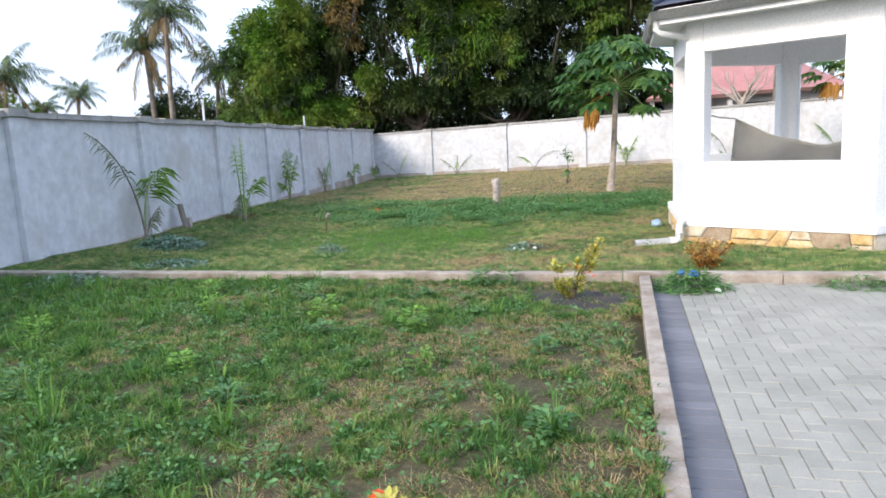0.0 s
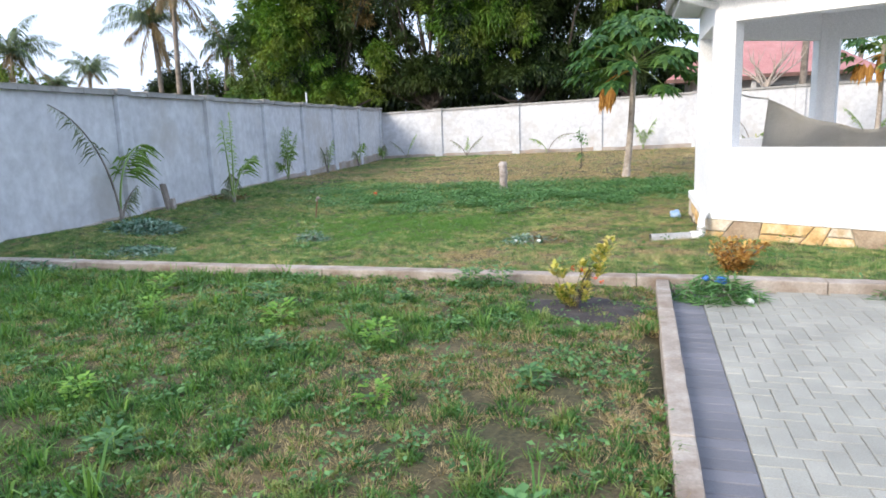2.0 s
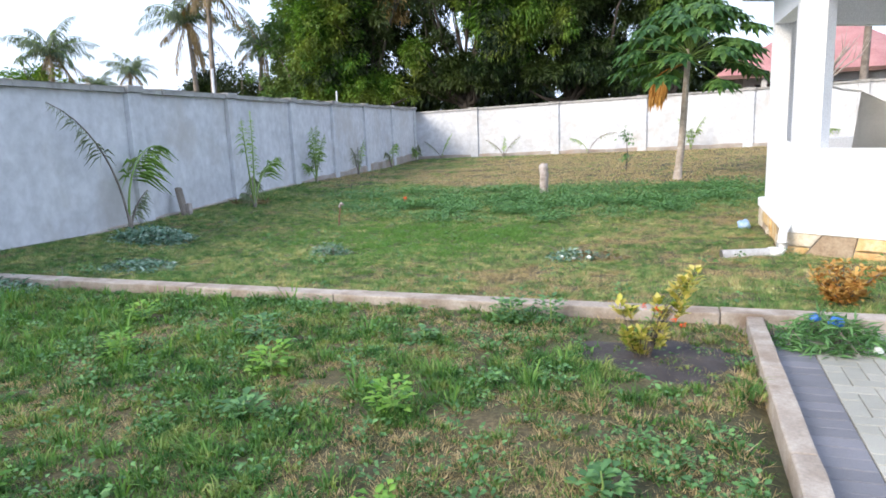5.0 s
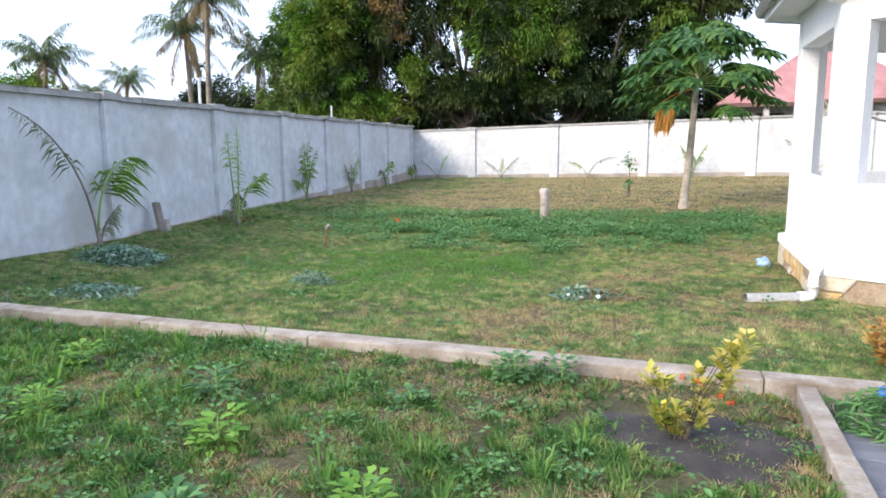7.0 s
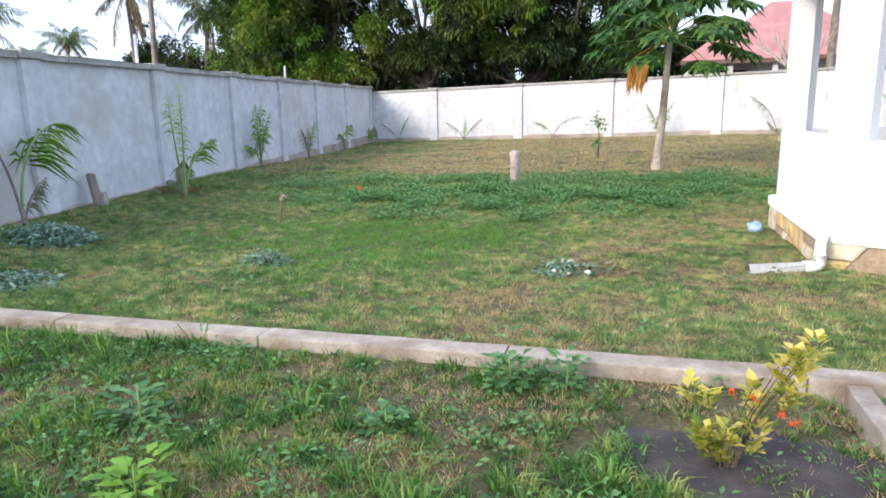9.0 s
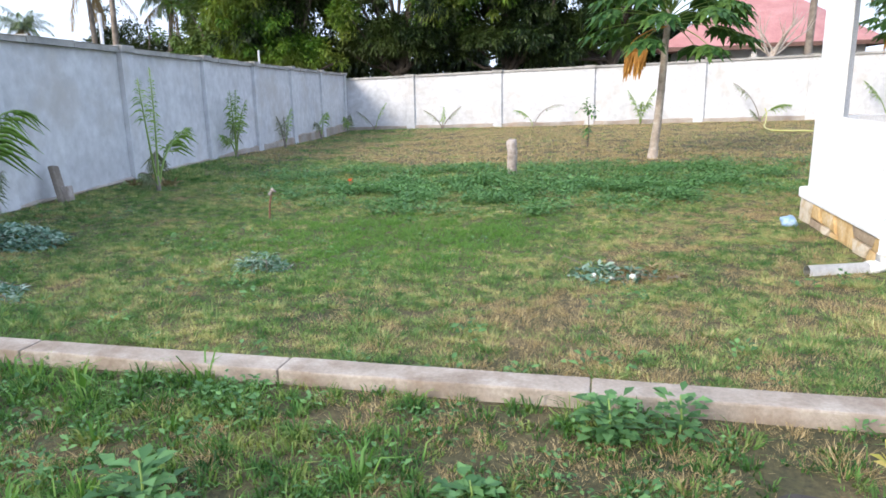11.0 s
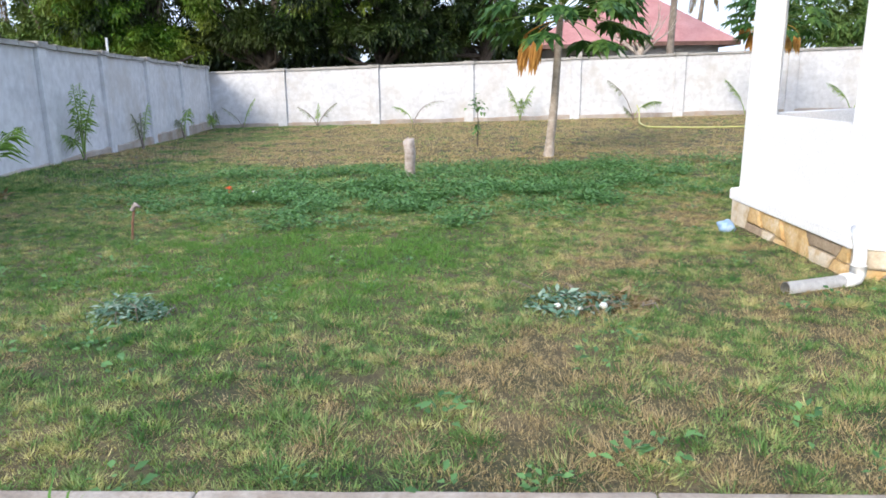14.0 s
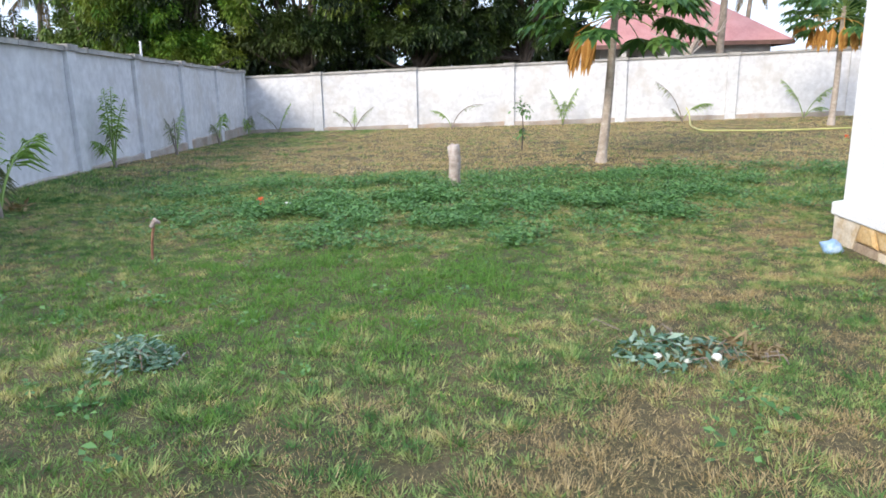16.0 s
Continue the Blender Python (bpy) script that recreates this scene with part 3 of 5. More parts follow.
# paving: dark border course beside the kerb, pale herringbone beyond
def build_paving():
    paving = thing("paving", (0, 0, 0), "pale grey concrete block paving with a dark border course", "paving", kind="structure")
    bm = bmesh.new()
    box(bm, LANE_X1 - 0.02, -5.0, -0.3, 12.0, KERB_Y0 + 0.02, PAVING_Z - 0.012)
    part("joint_bed", bm, M_JOINT, paving, "sandy bed showing in the joints")
    def brick_mesh(name, w, l, material):
        b = bmesh.new()
        box(b, -w / 2, -l / 2, -0.06, w / 2, l / 2, 0.0)
        bmesh.ops.bevel(b, geom=[e for e in b.edges if min(v.co.z for v in e.verts) > -0.01], offset=0.004, segments=1, affect="EDGES")
        me = bpy.data.meshes.new(name)
        b.to_mesh(me), b.free()
        me.materials.append(material)
        return me
    across = brick_mesh("paver", 0.1965, 0.0965, M_PAVER)
    along = brick_mesh("paver_turned", 0.0965, 0.1965, M_PAVER)
    half = brick_mesh("paver_half", 0.0965, 0.0965, M_PAVER)
    border = brick_mesh("border_paver", 0.226, 0.0965, M_PAVER_DARK)
    rest = {"verts": [], "faces": []}
    def joined(me, x, y, z):
        o = len(rest["verts"])
        rest["verts"] += [(v.co.x + x, v.co.y + y, v.co.z + z) for v in me.vertices]
        rest["faces"] += [[o + i for i in p.vertices] for p in me.polygons]
    rnd = random.Random(11)
    y = -3.0
    while y < KERB_Y0 - 0.04:
        b = new("border_paver", border)
        b.parent = paving
        b.location = (LANE_X1 + 0.008 + 0.115, y, PAVING_Z + rnd.uniform(-0.002, 0.002))
        b.rotation_euler = (rnd.uniform(-0.008, 0.008), rnd.uniform(-0.008, 0.008), rnd.uniform(-0.008, 0.008))
        y += 0.1
    x_edge = LANE_X1 + 0.008 + 0.23 + 0.002
    count = 0
    for i in range(-80, 130):
        for j in range(-80, 130):
            # herringbone on a 0.1 m grid
            r = (i - j) % 4
            if r == 0:
                cx, cy, me = (i + 1) * 0.1, (j + 0.5) * 0.1, across
                hx, hy = 0.1, 0.05
            elif r == 3:
                cx, cy, me = (i + 0.5) * 0.1, (j + 1) * 0.1, along
                hx, hy = 0.05, 0.1
            else:
                continue
            cx, cy = cx + x_edge, cy + 0.02
            if abs(cx - x_edge) < 0.01 and me is across and -4.8 < cy < KERB_Y0 - 0.05:
                joined(half, x_edge + 0.05, cy, PAVING_Z)
                continue
            if cx - hx < x_edge - 0.06 or cx > 11.8 or cy < -4.8 or cy + hy > KERB_Y0 + 0.06:
                continue
            z = PAVING_Z + rnd.uniform(-0.0015, 0.0015)
            if cx < 1.95 and 3.1 < cy < 6.4 and count < 300:
                b = new("paver", me)
                b.parent = paving
                b.location = (cx, cy, z)
                b.rotation_euler = (rnd.uniform(-0.006, 0.006), rnd.uniform(-0.006, 0.006), rnd.uniform(-0.006, 0.006))
                count += 1
            else:
                joined(me, cx, cy, z)
    me = bpy.data.meshes.new("more_pavers")
    me.from_pydata(rest["verts"], [], rest["faces"])
    me.materials.append(M_PAVER)
    ob = new("more_pavers", me)
    ob.parent = paving
    tagged(ob, kind="stuff")


# ---- leaves and grass ----
def triangle_mesh(name, verts, tris, material, smooth=False):
    me = bpy.data.meshes.new(name)
    verts, tris = np.asarray(verts, np.float32), np.asarray(tris, np.int32)
    me.vertices.add(len(verts))
    me.vertices.foreach_set("co", verts.ravel())
    me.loops.add(tris.size)
    me.loops.foreach_set("vertex_index", tris.ravel())
    me.polygons.add(len(tris))
    me.polygons.foreach_set("loop_start", np.arange(0, tris.size, 3, dtype=np.int32))
    if smooth:
        me.polygons.foreach_set("use_smooth", np.ones(len(tris), bool))
    me.update(calc_edges=True)
    me.materials.append(material)
    return me


def unit(v):
    return v / np.maximum(np.linalg.norm(v, axis=-1, keepdims=True), 1e-9)


def leaf_mesh(name, at, way, up, length, width, material, droop=0.15, fold=0.25, plain=False):
    """Many folded leaves: a base, two flanks and a drooping tip each."""
    at, way, up = np.asarray(at, float), unit(np.asarray(way, float)), np.asarray(up, float)
    n = len(at)
    length, width = np.broadcast_to(length, (n,))[:, None], np.broadcast_to(width, (n,))[:, None]
    side = unit(np.cross(way, up))
    top = np.cross(side, way)
    mid = at + way * length * 0.48
    tip = at + way * length - np.array([0, 0, 1.0]) * length * droop
    left, right = mid + side * width / 2 + top * width * fold, mid - side * width / 2 + top * width * fold
    if plain:
        verts = np.stack([at, left, right, tip], 1).reshape(-1, 3)
        o = np.arange(n)[:, None] * 4
        return triangle_mesh(name, verts, np.concatenate([o + [0, 2, 3], o + [0, 3, 1]], 0), material)
    ridge = mid - np.array([0, 0, 1.0]) * length * droop * 0.2
    verts = np.stack([at, left, right, tip, ridge], 1).reshape(-1, 3)
    o = np.arange(n)[:, None] * 5
    tris = np.concatenate([o + [0, 2, 4], o + [0, 4, 1], o + [4, 2, 3], o + [1, 4, 3]], 0)
    return triangle_mesh(name, verts, tris, material)


def stuff(name, me, label, category, parent=None):
    ob = new(name, me)
    if parent is not None:
        ob.parent = parent
        return ob
    return tagged(ob, label, category, kind="stuff")


def grass_mesh(name, tufts, blades, height, spread, width, material, rng, lie=0.6, plain=False):
    """Tufts of bent blades. tufts: rows of x, y, z, size."""
    tufts = np.asarray(tufts, float)
    n = len(tufts) * blades
    base = np.repeat(tufts[:, :3], blades, 0)
    size = np.repeat(tufts[:, 3], blades)
    ang = rng.uniform(0, 2 * np.pi, n)
    out = np.stack([np.cos(ang), np.sin(ang), 0 * ang], -1)
    base = base + out * (rng.uniform(0, 1, n) * spread * size)[:, None]
    h = height * size * rng.uniform(0.5, 1.25, n)
    bend = rng.uniform(0.15, 1.0, n) * lie
    mid = base + out * (h * bend * 0.35)[:, None]
    mid[:, 2] += h * 0.62
    tip = base + out * (h * bend * 1.15)[:, None]
    tip[:, 2] += h * (1.05 - 0.45 * bend)
    w = (width * rng.uniform(0.6, 1.3, n))[:, None]
    face = rng.uniform(0, 2 * np.pi, n)
    side = np.stack([np.cos(face), np.sin(face), 0 * face], -1) * w / 2
    base[:, 2] -= 0.012
    if plain:
        verts = np.stack([base - side, base + side, tip], 1).reshape(-1, 3)
        return triangle_mesh(name, verts, np.arange(n * 3).reshape(-1, 3), material)
    verts = np.stack([base - side, base + side, mid - side * 0.8, mid + side * 0.8, tip], 1).reshape(-1, 3)
    o = np.arange(n)[:, None] * 5
    tris = np.concatenate([o + [0, 1, 3], o + [0, 3, 2], o + [2, 3, 4]], 0)
    return triangle_mesh(name, verts, tris, material)


def side_room(x, y):
    """How far a place lies inside the side wall."""
    return (Vector((x, y)) - CORNER).dot(Vector((-SIDE.y, SIDE.x)))


def far_room(x, y):
    return -(Vector((x, y)) - CORNER).dot(Vector((-FAR.y, FAR.x)))


def in_gazebo(x, y, extra=0.12):
    d = Vector((x, y)) - HEX_CENTRE
    for k in range(6):
        a_, b_ = hex_corner(k) - HEX_CENTRE, hex_corner(k + 1) - HEX_CENTRE
        n = Vector((b_.y - a_.y, a_.x - b_.x)).normalized()
        if d.dot(n) > a_.dot(n) + extra:
            return False
    return True


def patch(x, y, scale, seed):
    return noise.fractal(Vector((x * scale, y * scale, seed)), 1.0, 2.0, 3)


def spot(x, y, cx, cy, rx, ry):
    """1 in the middle of an oval, 0 outside."""
    return max(0.0, 1 - ((x - cx) / rx) ** 2 - ((y - cy) / ry) ** 2)


def clumped(x, y):
    """Grass grows in tussocks a hand's breadth across, with gaps between."""
    return noise.noise(Vector((x * 8.0, y * 8.0, 3.0))) + 0.22 * noise.noise(Vector((x * 2.3, y * 2.3, 9.0)))


def mound(x, y):
    """The creeper piles up in low mounds."""
    return max(0.0, 0.12 + noise.noise(Vector((x * 1.25, y * 1.25, 5.0))) + 0.5 * noise.noise(Vector((x * 3.1, y * 3.1, 8.0))))


def plant_lawn():
    rng = np.random.default_rng(4)
    rnd = random.Random(4)
    green, bright, dry, tall, mown, short_dry, far, far_dry, weeds = [], [], [], [], [], [], [], [], []
    # front lawn: coarse and weedy, with straw and bare earth between
    for _ in range(52000):
        x, y = rnd.uniform(-9.0, 0.14), rnd.uniform(1.6, 7.08)
        if side_room(x, y) < 0.15:
            continue
        if ((x + 0.40) / 0.46) ** 2 + ((y - 6.32) / 0.34) ** 2 < 1 and rnd.random() < 0.82:
            continue
        c = clumped(x, y)
        if c < -0.04 and rnd.random() < 0.72:
            continue
        bare = patch(x, y, 3.2, 40.0) + 0.25 * smoothstep(x, -3.0, -0.3)
        if bare > 0.5:
            continue
        z = ground_z(x, y)
        q = 0.8 * patch(x, y, 1.1, 1.7) + 0.9 * patch(x, y, 3.6, 8.1) - 0.1 - 0.13 * (x + 2.2) + 0.25 * (1 - smoothstep(y, 2, 3.4)) + rnd.uniform(-0.12, 0.12)
        s = rnd.uniform(0.7, 1.2) * (0.5 + 1.3 * max(0.0, c))
        if q < -0.2:
            dry.append((x, y, z, s))
            if rnd.random() < 0.3:
                green.append((x + 0.03, y, z, s * 0.7))
        elif q < 0.25:
            (green if rnd.random() < 0.8 else bright).append((x, y, z, s))
            if rnd.random() < 0.2:
                dry.append((x + 0.03, y + 0.02, z, s * 0.9))
        else:
            (bright if rnd.random() < 0.45 else green).append((x, y, z, s * 1.15))
            if rnd.random() < 0.03 + 0.05 * smoothstep(-x, 2.5, 5.0):
                tall.append((x, y, z, s * rnd.uniform(0.6, 1.1)))
        if rnd.random() < 0.025 + 0.16 * max(0, patch(x, y, 1.7, 77.0)):
            weeds.append((x, y, z, rnd.uniform(0.45, 0.95)))
    # back lawn: short, patchy
    for _ in range(98000):
        x, y = rnd.uniform(-9.2, 4.2), 7.29 + 8.2 * rnd.random() ** 1.15
        if side_room(x, y) < 0.12 or in_gazebo(x, y) or patch(x, y, 3.4, 60.0) > 0.72:
            continue
        c = clumped(x, y)
        if c < -0.05 and rnd.random() < 0.45:
            continue
        z = ground_z(x, y)
        p = 0.6 * patch(x, y, 1.0, 21.3) + 1.0 * patch(x, y, 4.0, 3.3) + rnd.uniform(-0.3, 0.3)
        dryness = 0.62 * spot(x, y, -1.5, 8.5, 2.2, 2.9) + 0.35 * spot(x, y, 0.4, 12.0, 2.6, 3.5) + 0.25 * spot(x, y, -5.8, 9.6, 2.0, 1.2)
        fresh = 0.55 * spot(x, y, -4.2, 11.1, 3.0, 1.8) + 0.45 * spot(x, y, -3.0, 9.8, 1.6, 2.4) + 0.4 * spot(x, y, -2.9, 11.9, 2.4, 1.0)
        q = p + fresh - dryness
        s = rnd.uniform(0.75, 1.2) * (0.55 + 1.7 * max(0.0, c))
        if q < -0.5:
            short_dry.append((x, y, z, s))
        elif q > 0.38 and rnd.random() < 0.35 + fresh:
            bright.append((x, y, z, s * (0.5 + 0.3 * min(1, fresh))))
        else:
            mown.append((x, y, z, s))
            if rnd.random() < 0.1 + 0.22 * smoothstep(x, -4.0, -1.0):
                short_dry.append((x + 0.02, y, z, s * 0.8))
        creeper = 1.3 * spot(x, y, -3.4, 14.2, 3.8, 2.2) + 0.8 * spot(x, y, -0.8, 14.6, 2.8, 1.0)
        if rnd.random() < creeper * (0.13 + 0.6 * patch(x, y, 1.6, 90.0)) + 0.003:
            weeds.append((x, y, z + 0.1 * min(1.0, creeper) * mound(x, y) * rnd.random(), rnd.uniform(0.7, 1.35)))
    # the lawn behind the start and beside the gazebo
    for _ in range(17000):
        if rnd.random() < 0.55:
            x, y = rnd.uniform(-9.0, 0.1), rnd.uniform(-5, 1.7)
        else:
            x, y = rnd.uniform(4.2, 12.0), rnd.uniform(7.3, 15.2)
        if side_room(x, y) > 0.15 and not in_gazebo(x, y):
            mown.append((x, y, ground_z(x, y), rnd.uniform(0.7, 1.3)))
    # far lawn: a green creeper band, then dry grass up to the wall
    for _ in range(32000):
        x, y = rnd.uniform(-12.4, 12.5), 15.0 + 19.4 * rnd.random() ** 1.25
        if side_room(x, y) < 0.15 or far_room(x, y) < 0.12 or in_gazebo(x, y):
            continue
        z = ground_z(x, y)
        band = 1.2 * spot(x, y, -2.4, 16.0, 6.0, 2.2) + spot(x, y, 2.4, 17.9, 6.5, 1.2)
        p = 0.8 * patch(x, y, 0.5, 33.0) + 0.7 * patch(x, y, 1.8, 13.0)
        dryness = smoothstep(y, 18.0, 20.0) * (0.4 + 0.95 * smoothstep(x, -8.5, -4.5)) - 0.5 * smoothstep(y, 31, 33.8)
        s = rnd.uniform(0.7, 1.3)
        if p * 0.6 + 0.3 < dryness and rnd.random() < 0.9:
            far_dry.append((x, y, z, s * 0.8))
        else:
            far.append((x, y, z, s * 0.85))
        if rnd.random() < band * (0.32 + 1.0 * patch(x, y, 1.1, 91.0)):
            for _ in range(2):
                dx, dy = rnd.uniform(-0.15, 0.15), rnd.uniform(-0.15, 0.15)
                weeds.append((x + dx, y + dy, z + 0.16 * mound(x + dx, y + dy) * rnd.random(), rnd.uniform(0.8, 1.4)))
    stuff("grass", grass_mesh("grass", green, 9, 0.072, 0.055, 0.008, M_GRASS, rng, 1.7), "coarse patchy green lawn grass", "grass")
    stuff("fresh_grass", grass_mesh("fresh_grass", bright, 9, 0.085, 0.065, 0.009, M_GRASS_BRIGHT, rng, 1.5, True), "fresh bright green grass tufts in the lawn", "grass")
    stuff("dry_grass", grass_mesh("dry_grass", dry, 12, 0.055, 0.05, 0.006, M_STRAW, rng, 1.8, True), "dry straw-coloured grass patches in the lawn", "dry grass")
    stuff("tall_grass", grass_mesh("tall_grass", tall, 10, 0.21, 0.04, 0.011, M_GRASS_BRIGHT, rng, 1.2), "taller coarse grass tufts in the lawn", "grass")
    stuff("mown_grass", grass_mesh("mown_grass", mown, 13, 0.047, 0.058, 0.0088, M_LAWN, rng, 1.7, True), "short patchy mown grass beyond the kerb", "grass")
    stuff("straw", grass_mesh("straw", short_dry, 13, 0.046, 0.05, 0.005, M_STRAW, rng, 1.8, True), "straw-coloured dead tufts in the short lawn", "dry grass")
    stuff("distant_grass", grass_mesh("distant_grass", far, 14, 0.065, 0.16, 0.018, M_LAWN, rng, 1.3, True), "green grass at the far side of the lawn", "grass")
    stuff("distant_dry_grass", grass_mesh("distant_dry_grass", far_dry, 11, 0.05, 0.2, 0.027, M_STRAW, rng, 1.7, True), "dry brown grass in front of the far wall", "dry grass")
    # creeping broad-leaved weeds: rosettes of small leaves
    w = np.array(weeds)
    per = 14
    n = len(w) * per
    size = np.repeat(w[:, 3], per)
    ang = rng.uniform(0, 2 * np.pi, n)
    out = np.stack([np.cos(ang), np.sin(ang), rng.uniform(-0.1, 0.7, n)], -1)
    at = np.repeat(w[:, :3], per, 0) + out * [1, 1, 0] * (rng.uniform(0, 0.10, n) * size)[:, None]
    at[:, 2] += rng.uniform(0.01, 0.10, n) * size
    stuff("creeping_weeds", leaf_mesh("creeping_weeds", at, out, np.array([[0, 0, 1.0]]) + rng.normal(0, 0.3, (n, 3)), 0.042 * size * rng.uniform(0.5, 1.4, n), 0.026 * size, M_WEED, 0.12, 0.12, True),
          "dark green creeping broad-leaved weeds across the lawn", "weeds")


def rosette(name, place, leaves, length, width, height, material, label, category, seed, upright=0.4):
    """A single weed: stalks with broad leaves."""
    rng = np.random.default_rng(seed)
    th = thing(name, place, label, category, "broad-leaved weeds in the lawn")
    ang = rng.uniform(0, 2 * np.pi, leaves)
    lift = rng.uniform(0.0, 1.0, leaves)
    out = np.stack([np.cos(ang), np.sin(ang), upright * lift + 0.05], -1)
    at = out * [1, 1, 0] * (rng.uniform(0.0, 1.5, leaves) * length)[:, None]
    at[:, 2] = lift * height
    ob = new("foliage", leaf_mesh("foliage", at, out, np.tile([0, 0, 1.0], (leaves, 1)), length * rng.uniform(0.6, 1.2, leaves), width * rng.uniform(0.7, 1.2, leaves), material, 0.15, 0.15))
    ob.parent = th
    bm = bmesh.new()
    tube(bm, [(0, 0, -0.04), (0.01, 0, height * 0.5), (0, 0.01, height)], [0.006, 0.005, 0.003], 5)
    part("stem", bm, M_STALK, th)
    return th


# ---- palms ----
def frond_leaves(pts, width_at, count, rng, droop, skip=0.0):
    """Leaflets along a rachis. Gives at, way, up, length."""
    pts = np.asarray(pts, float)
    seg = np.linspace(0, len(pts) - 1.001, count)
    i = seg.astype(int)
    f_ = (seg - i)[:, None]
    at = pts[i] * (1 - f_) + pts[i + 1] * f_
    d = unit(pts[i + 1] - pts[i])
    side = unit(np.cross(d, [0, 0, 1.0]) + 1e-6)
    u = seg / (len(pts) - 1)
    out = []
    for sgn in (-1, 1):
        keep = u > skip
        way = side * sgn * 0.6 + d * 0.85 + np.array([0, 0, -1.0]) * droop + rng.normal(0, 0.27, (count, 3))
        out.append((at[keep], way[keep], (np.cross(side, d) + np.array([0, 0, 0.4]))[keep], (width_at * np.sin(np.clip(u * 0.9 + 0.1, 0, 1) * np.pi) ** 0.6 + 0.02)[keep] * rng.uniform(0.55, 1.2, keep.sum())))
    return [np.concatenate(c) for c in zip(*out)]


def arc(length, az, rise, bend, steps=10):
    """A frond's rachis that leaves upwards at rise degrees and bends over by bend degrees."""
    p, pts = np.zeros(3), [np.zeros(3)]
    for k in range(steps):
        a_ = radians(rise - bend * ((k + 0.5) / steps) ** 1.3)
        p = p + np.array([math.cos(radians(az)) * math.cos(a_), math.sin(radians(az)) * math.cos(a_), math.sin(a_)]) * length / steps
        pts.append(p)
    return np.array(pts)


def young_palm(place, fronds, label, seed, group="young palms along the boundary wall"):
    """fronds: rows of azimuth, rise, bend, length, leaflet length, old (0 or 1), part of the stalk left bare."""
    rng = np.random.default_rng(seed)
    palm = thing("young_palm", place, label, "palm", group)
    for az, rise, bend, length, leaflet, old, bare in fronds:
        pts = arc(length, az, rise, bend)
        bm = bmesh.new()
        tube(bm, [tuple(p) for p in pts], [0.018 * (1 - 0.8 * k / 10) + 0.003 for k in range(11)], 5)
        bm.verts.ensure_lookup_table()
        frond = part("frond", bm, M_STALK if not old else M_BARK, palm)
        at, way, up, ln = frond_leaves(pts, leaflet * 1.3, 58, rng, 0.55 + 0.4 * old, bare)
        ob = new("frond_blade", leaf_mesh("frond_blade", at, way, up, ln * 0.9, 0.009, M_PALM_DULL if old else M_PALM, 0.5, 0.1))
        ob.parent = frond
    bm = bmesh.new()
    tube(bm, [(0, 0, -0.08), (0.005, 0, 0.1), (0, 0, 0.24)], [0.045, 0.035, 0.02], 7)
    part("stem_base", bm, M_BARK, palm)
    return palm


def coconut(place, height, crown, seed, lean=(0.0, 0.0), dry=6, label="tall coconut palm with drooping fronds beyond the wall", count=20):
    rng = np.random.default_rng(seed)
    palm = thing("coconut_palm", place, label, "coconut palm", "coconut palms beyond the wall")
    top = np.array([lean[0], lean[1], height])
    bm = bmesh.new()
    tube(bm, [tuple(top * u + np.array([0, 0, 0]) - np.array(lean + (0,)) * 0.25 * math.sin(u * math.pi)) for u in np.linspace(0, 1, 9)], list(np.linspace(0.24, 0.12, 9)), 8)
    part("trunk", bm, M_BARK, palm)
    for k in range(count):
        old = k >= count - dry
        reach = rng.uniform(0.7, 1.15)
        az = k * 137.5 + rng.uniform(-14, 14)
        rise = rng.uniform(-55, -15) if old else 80 - 100 * (k / count) + rng.uniform(-8, 8)
        pts = arc(crown * reach, az, rise, 35 if old else rng.uniform(65, 105), 9) + top
        bm = bmesh.new()
        tube(bm, [tuple(p) for p in pts], list(np.linspace(0.05, 0.012, 10)), 4, False)
        frond = part("frond", bm, M_BARK if old else M_STALK, palm)
        at, way, up, ln = frond_leaves(pts, crown * 0.24, 56, rng, 1.25)
        ob = new("frond_blade", leaf_mesh("frond_blade", at, way, up, ln, 0.045, M_COCO_DRY if old else M_COCO, 0.3, 0.1))
        ob.parent = frond
    bm = bmesh.new()
    for k in range(7):
        a_ = k * 0.9
        m_ = Matrix.Translation((top[0] + 0.28 * math.cos(a_), top[1] + 0.28 * math.sin(a_), top[2] - 0.25 - 0.1 * (k % 2)))
        bmesh.ops.create_icosphere(bm, subdivisions=1, radius=0.13, matrix=m_)
    part("coconuts", bm, M_COCO_DRY, palm, "bunch of brown coconuts")
    return palm


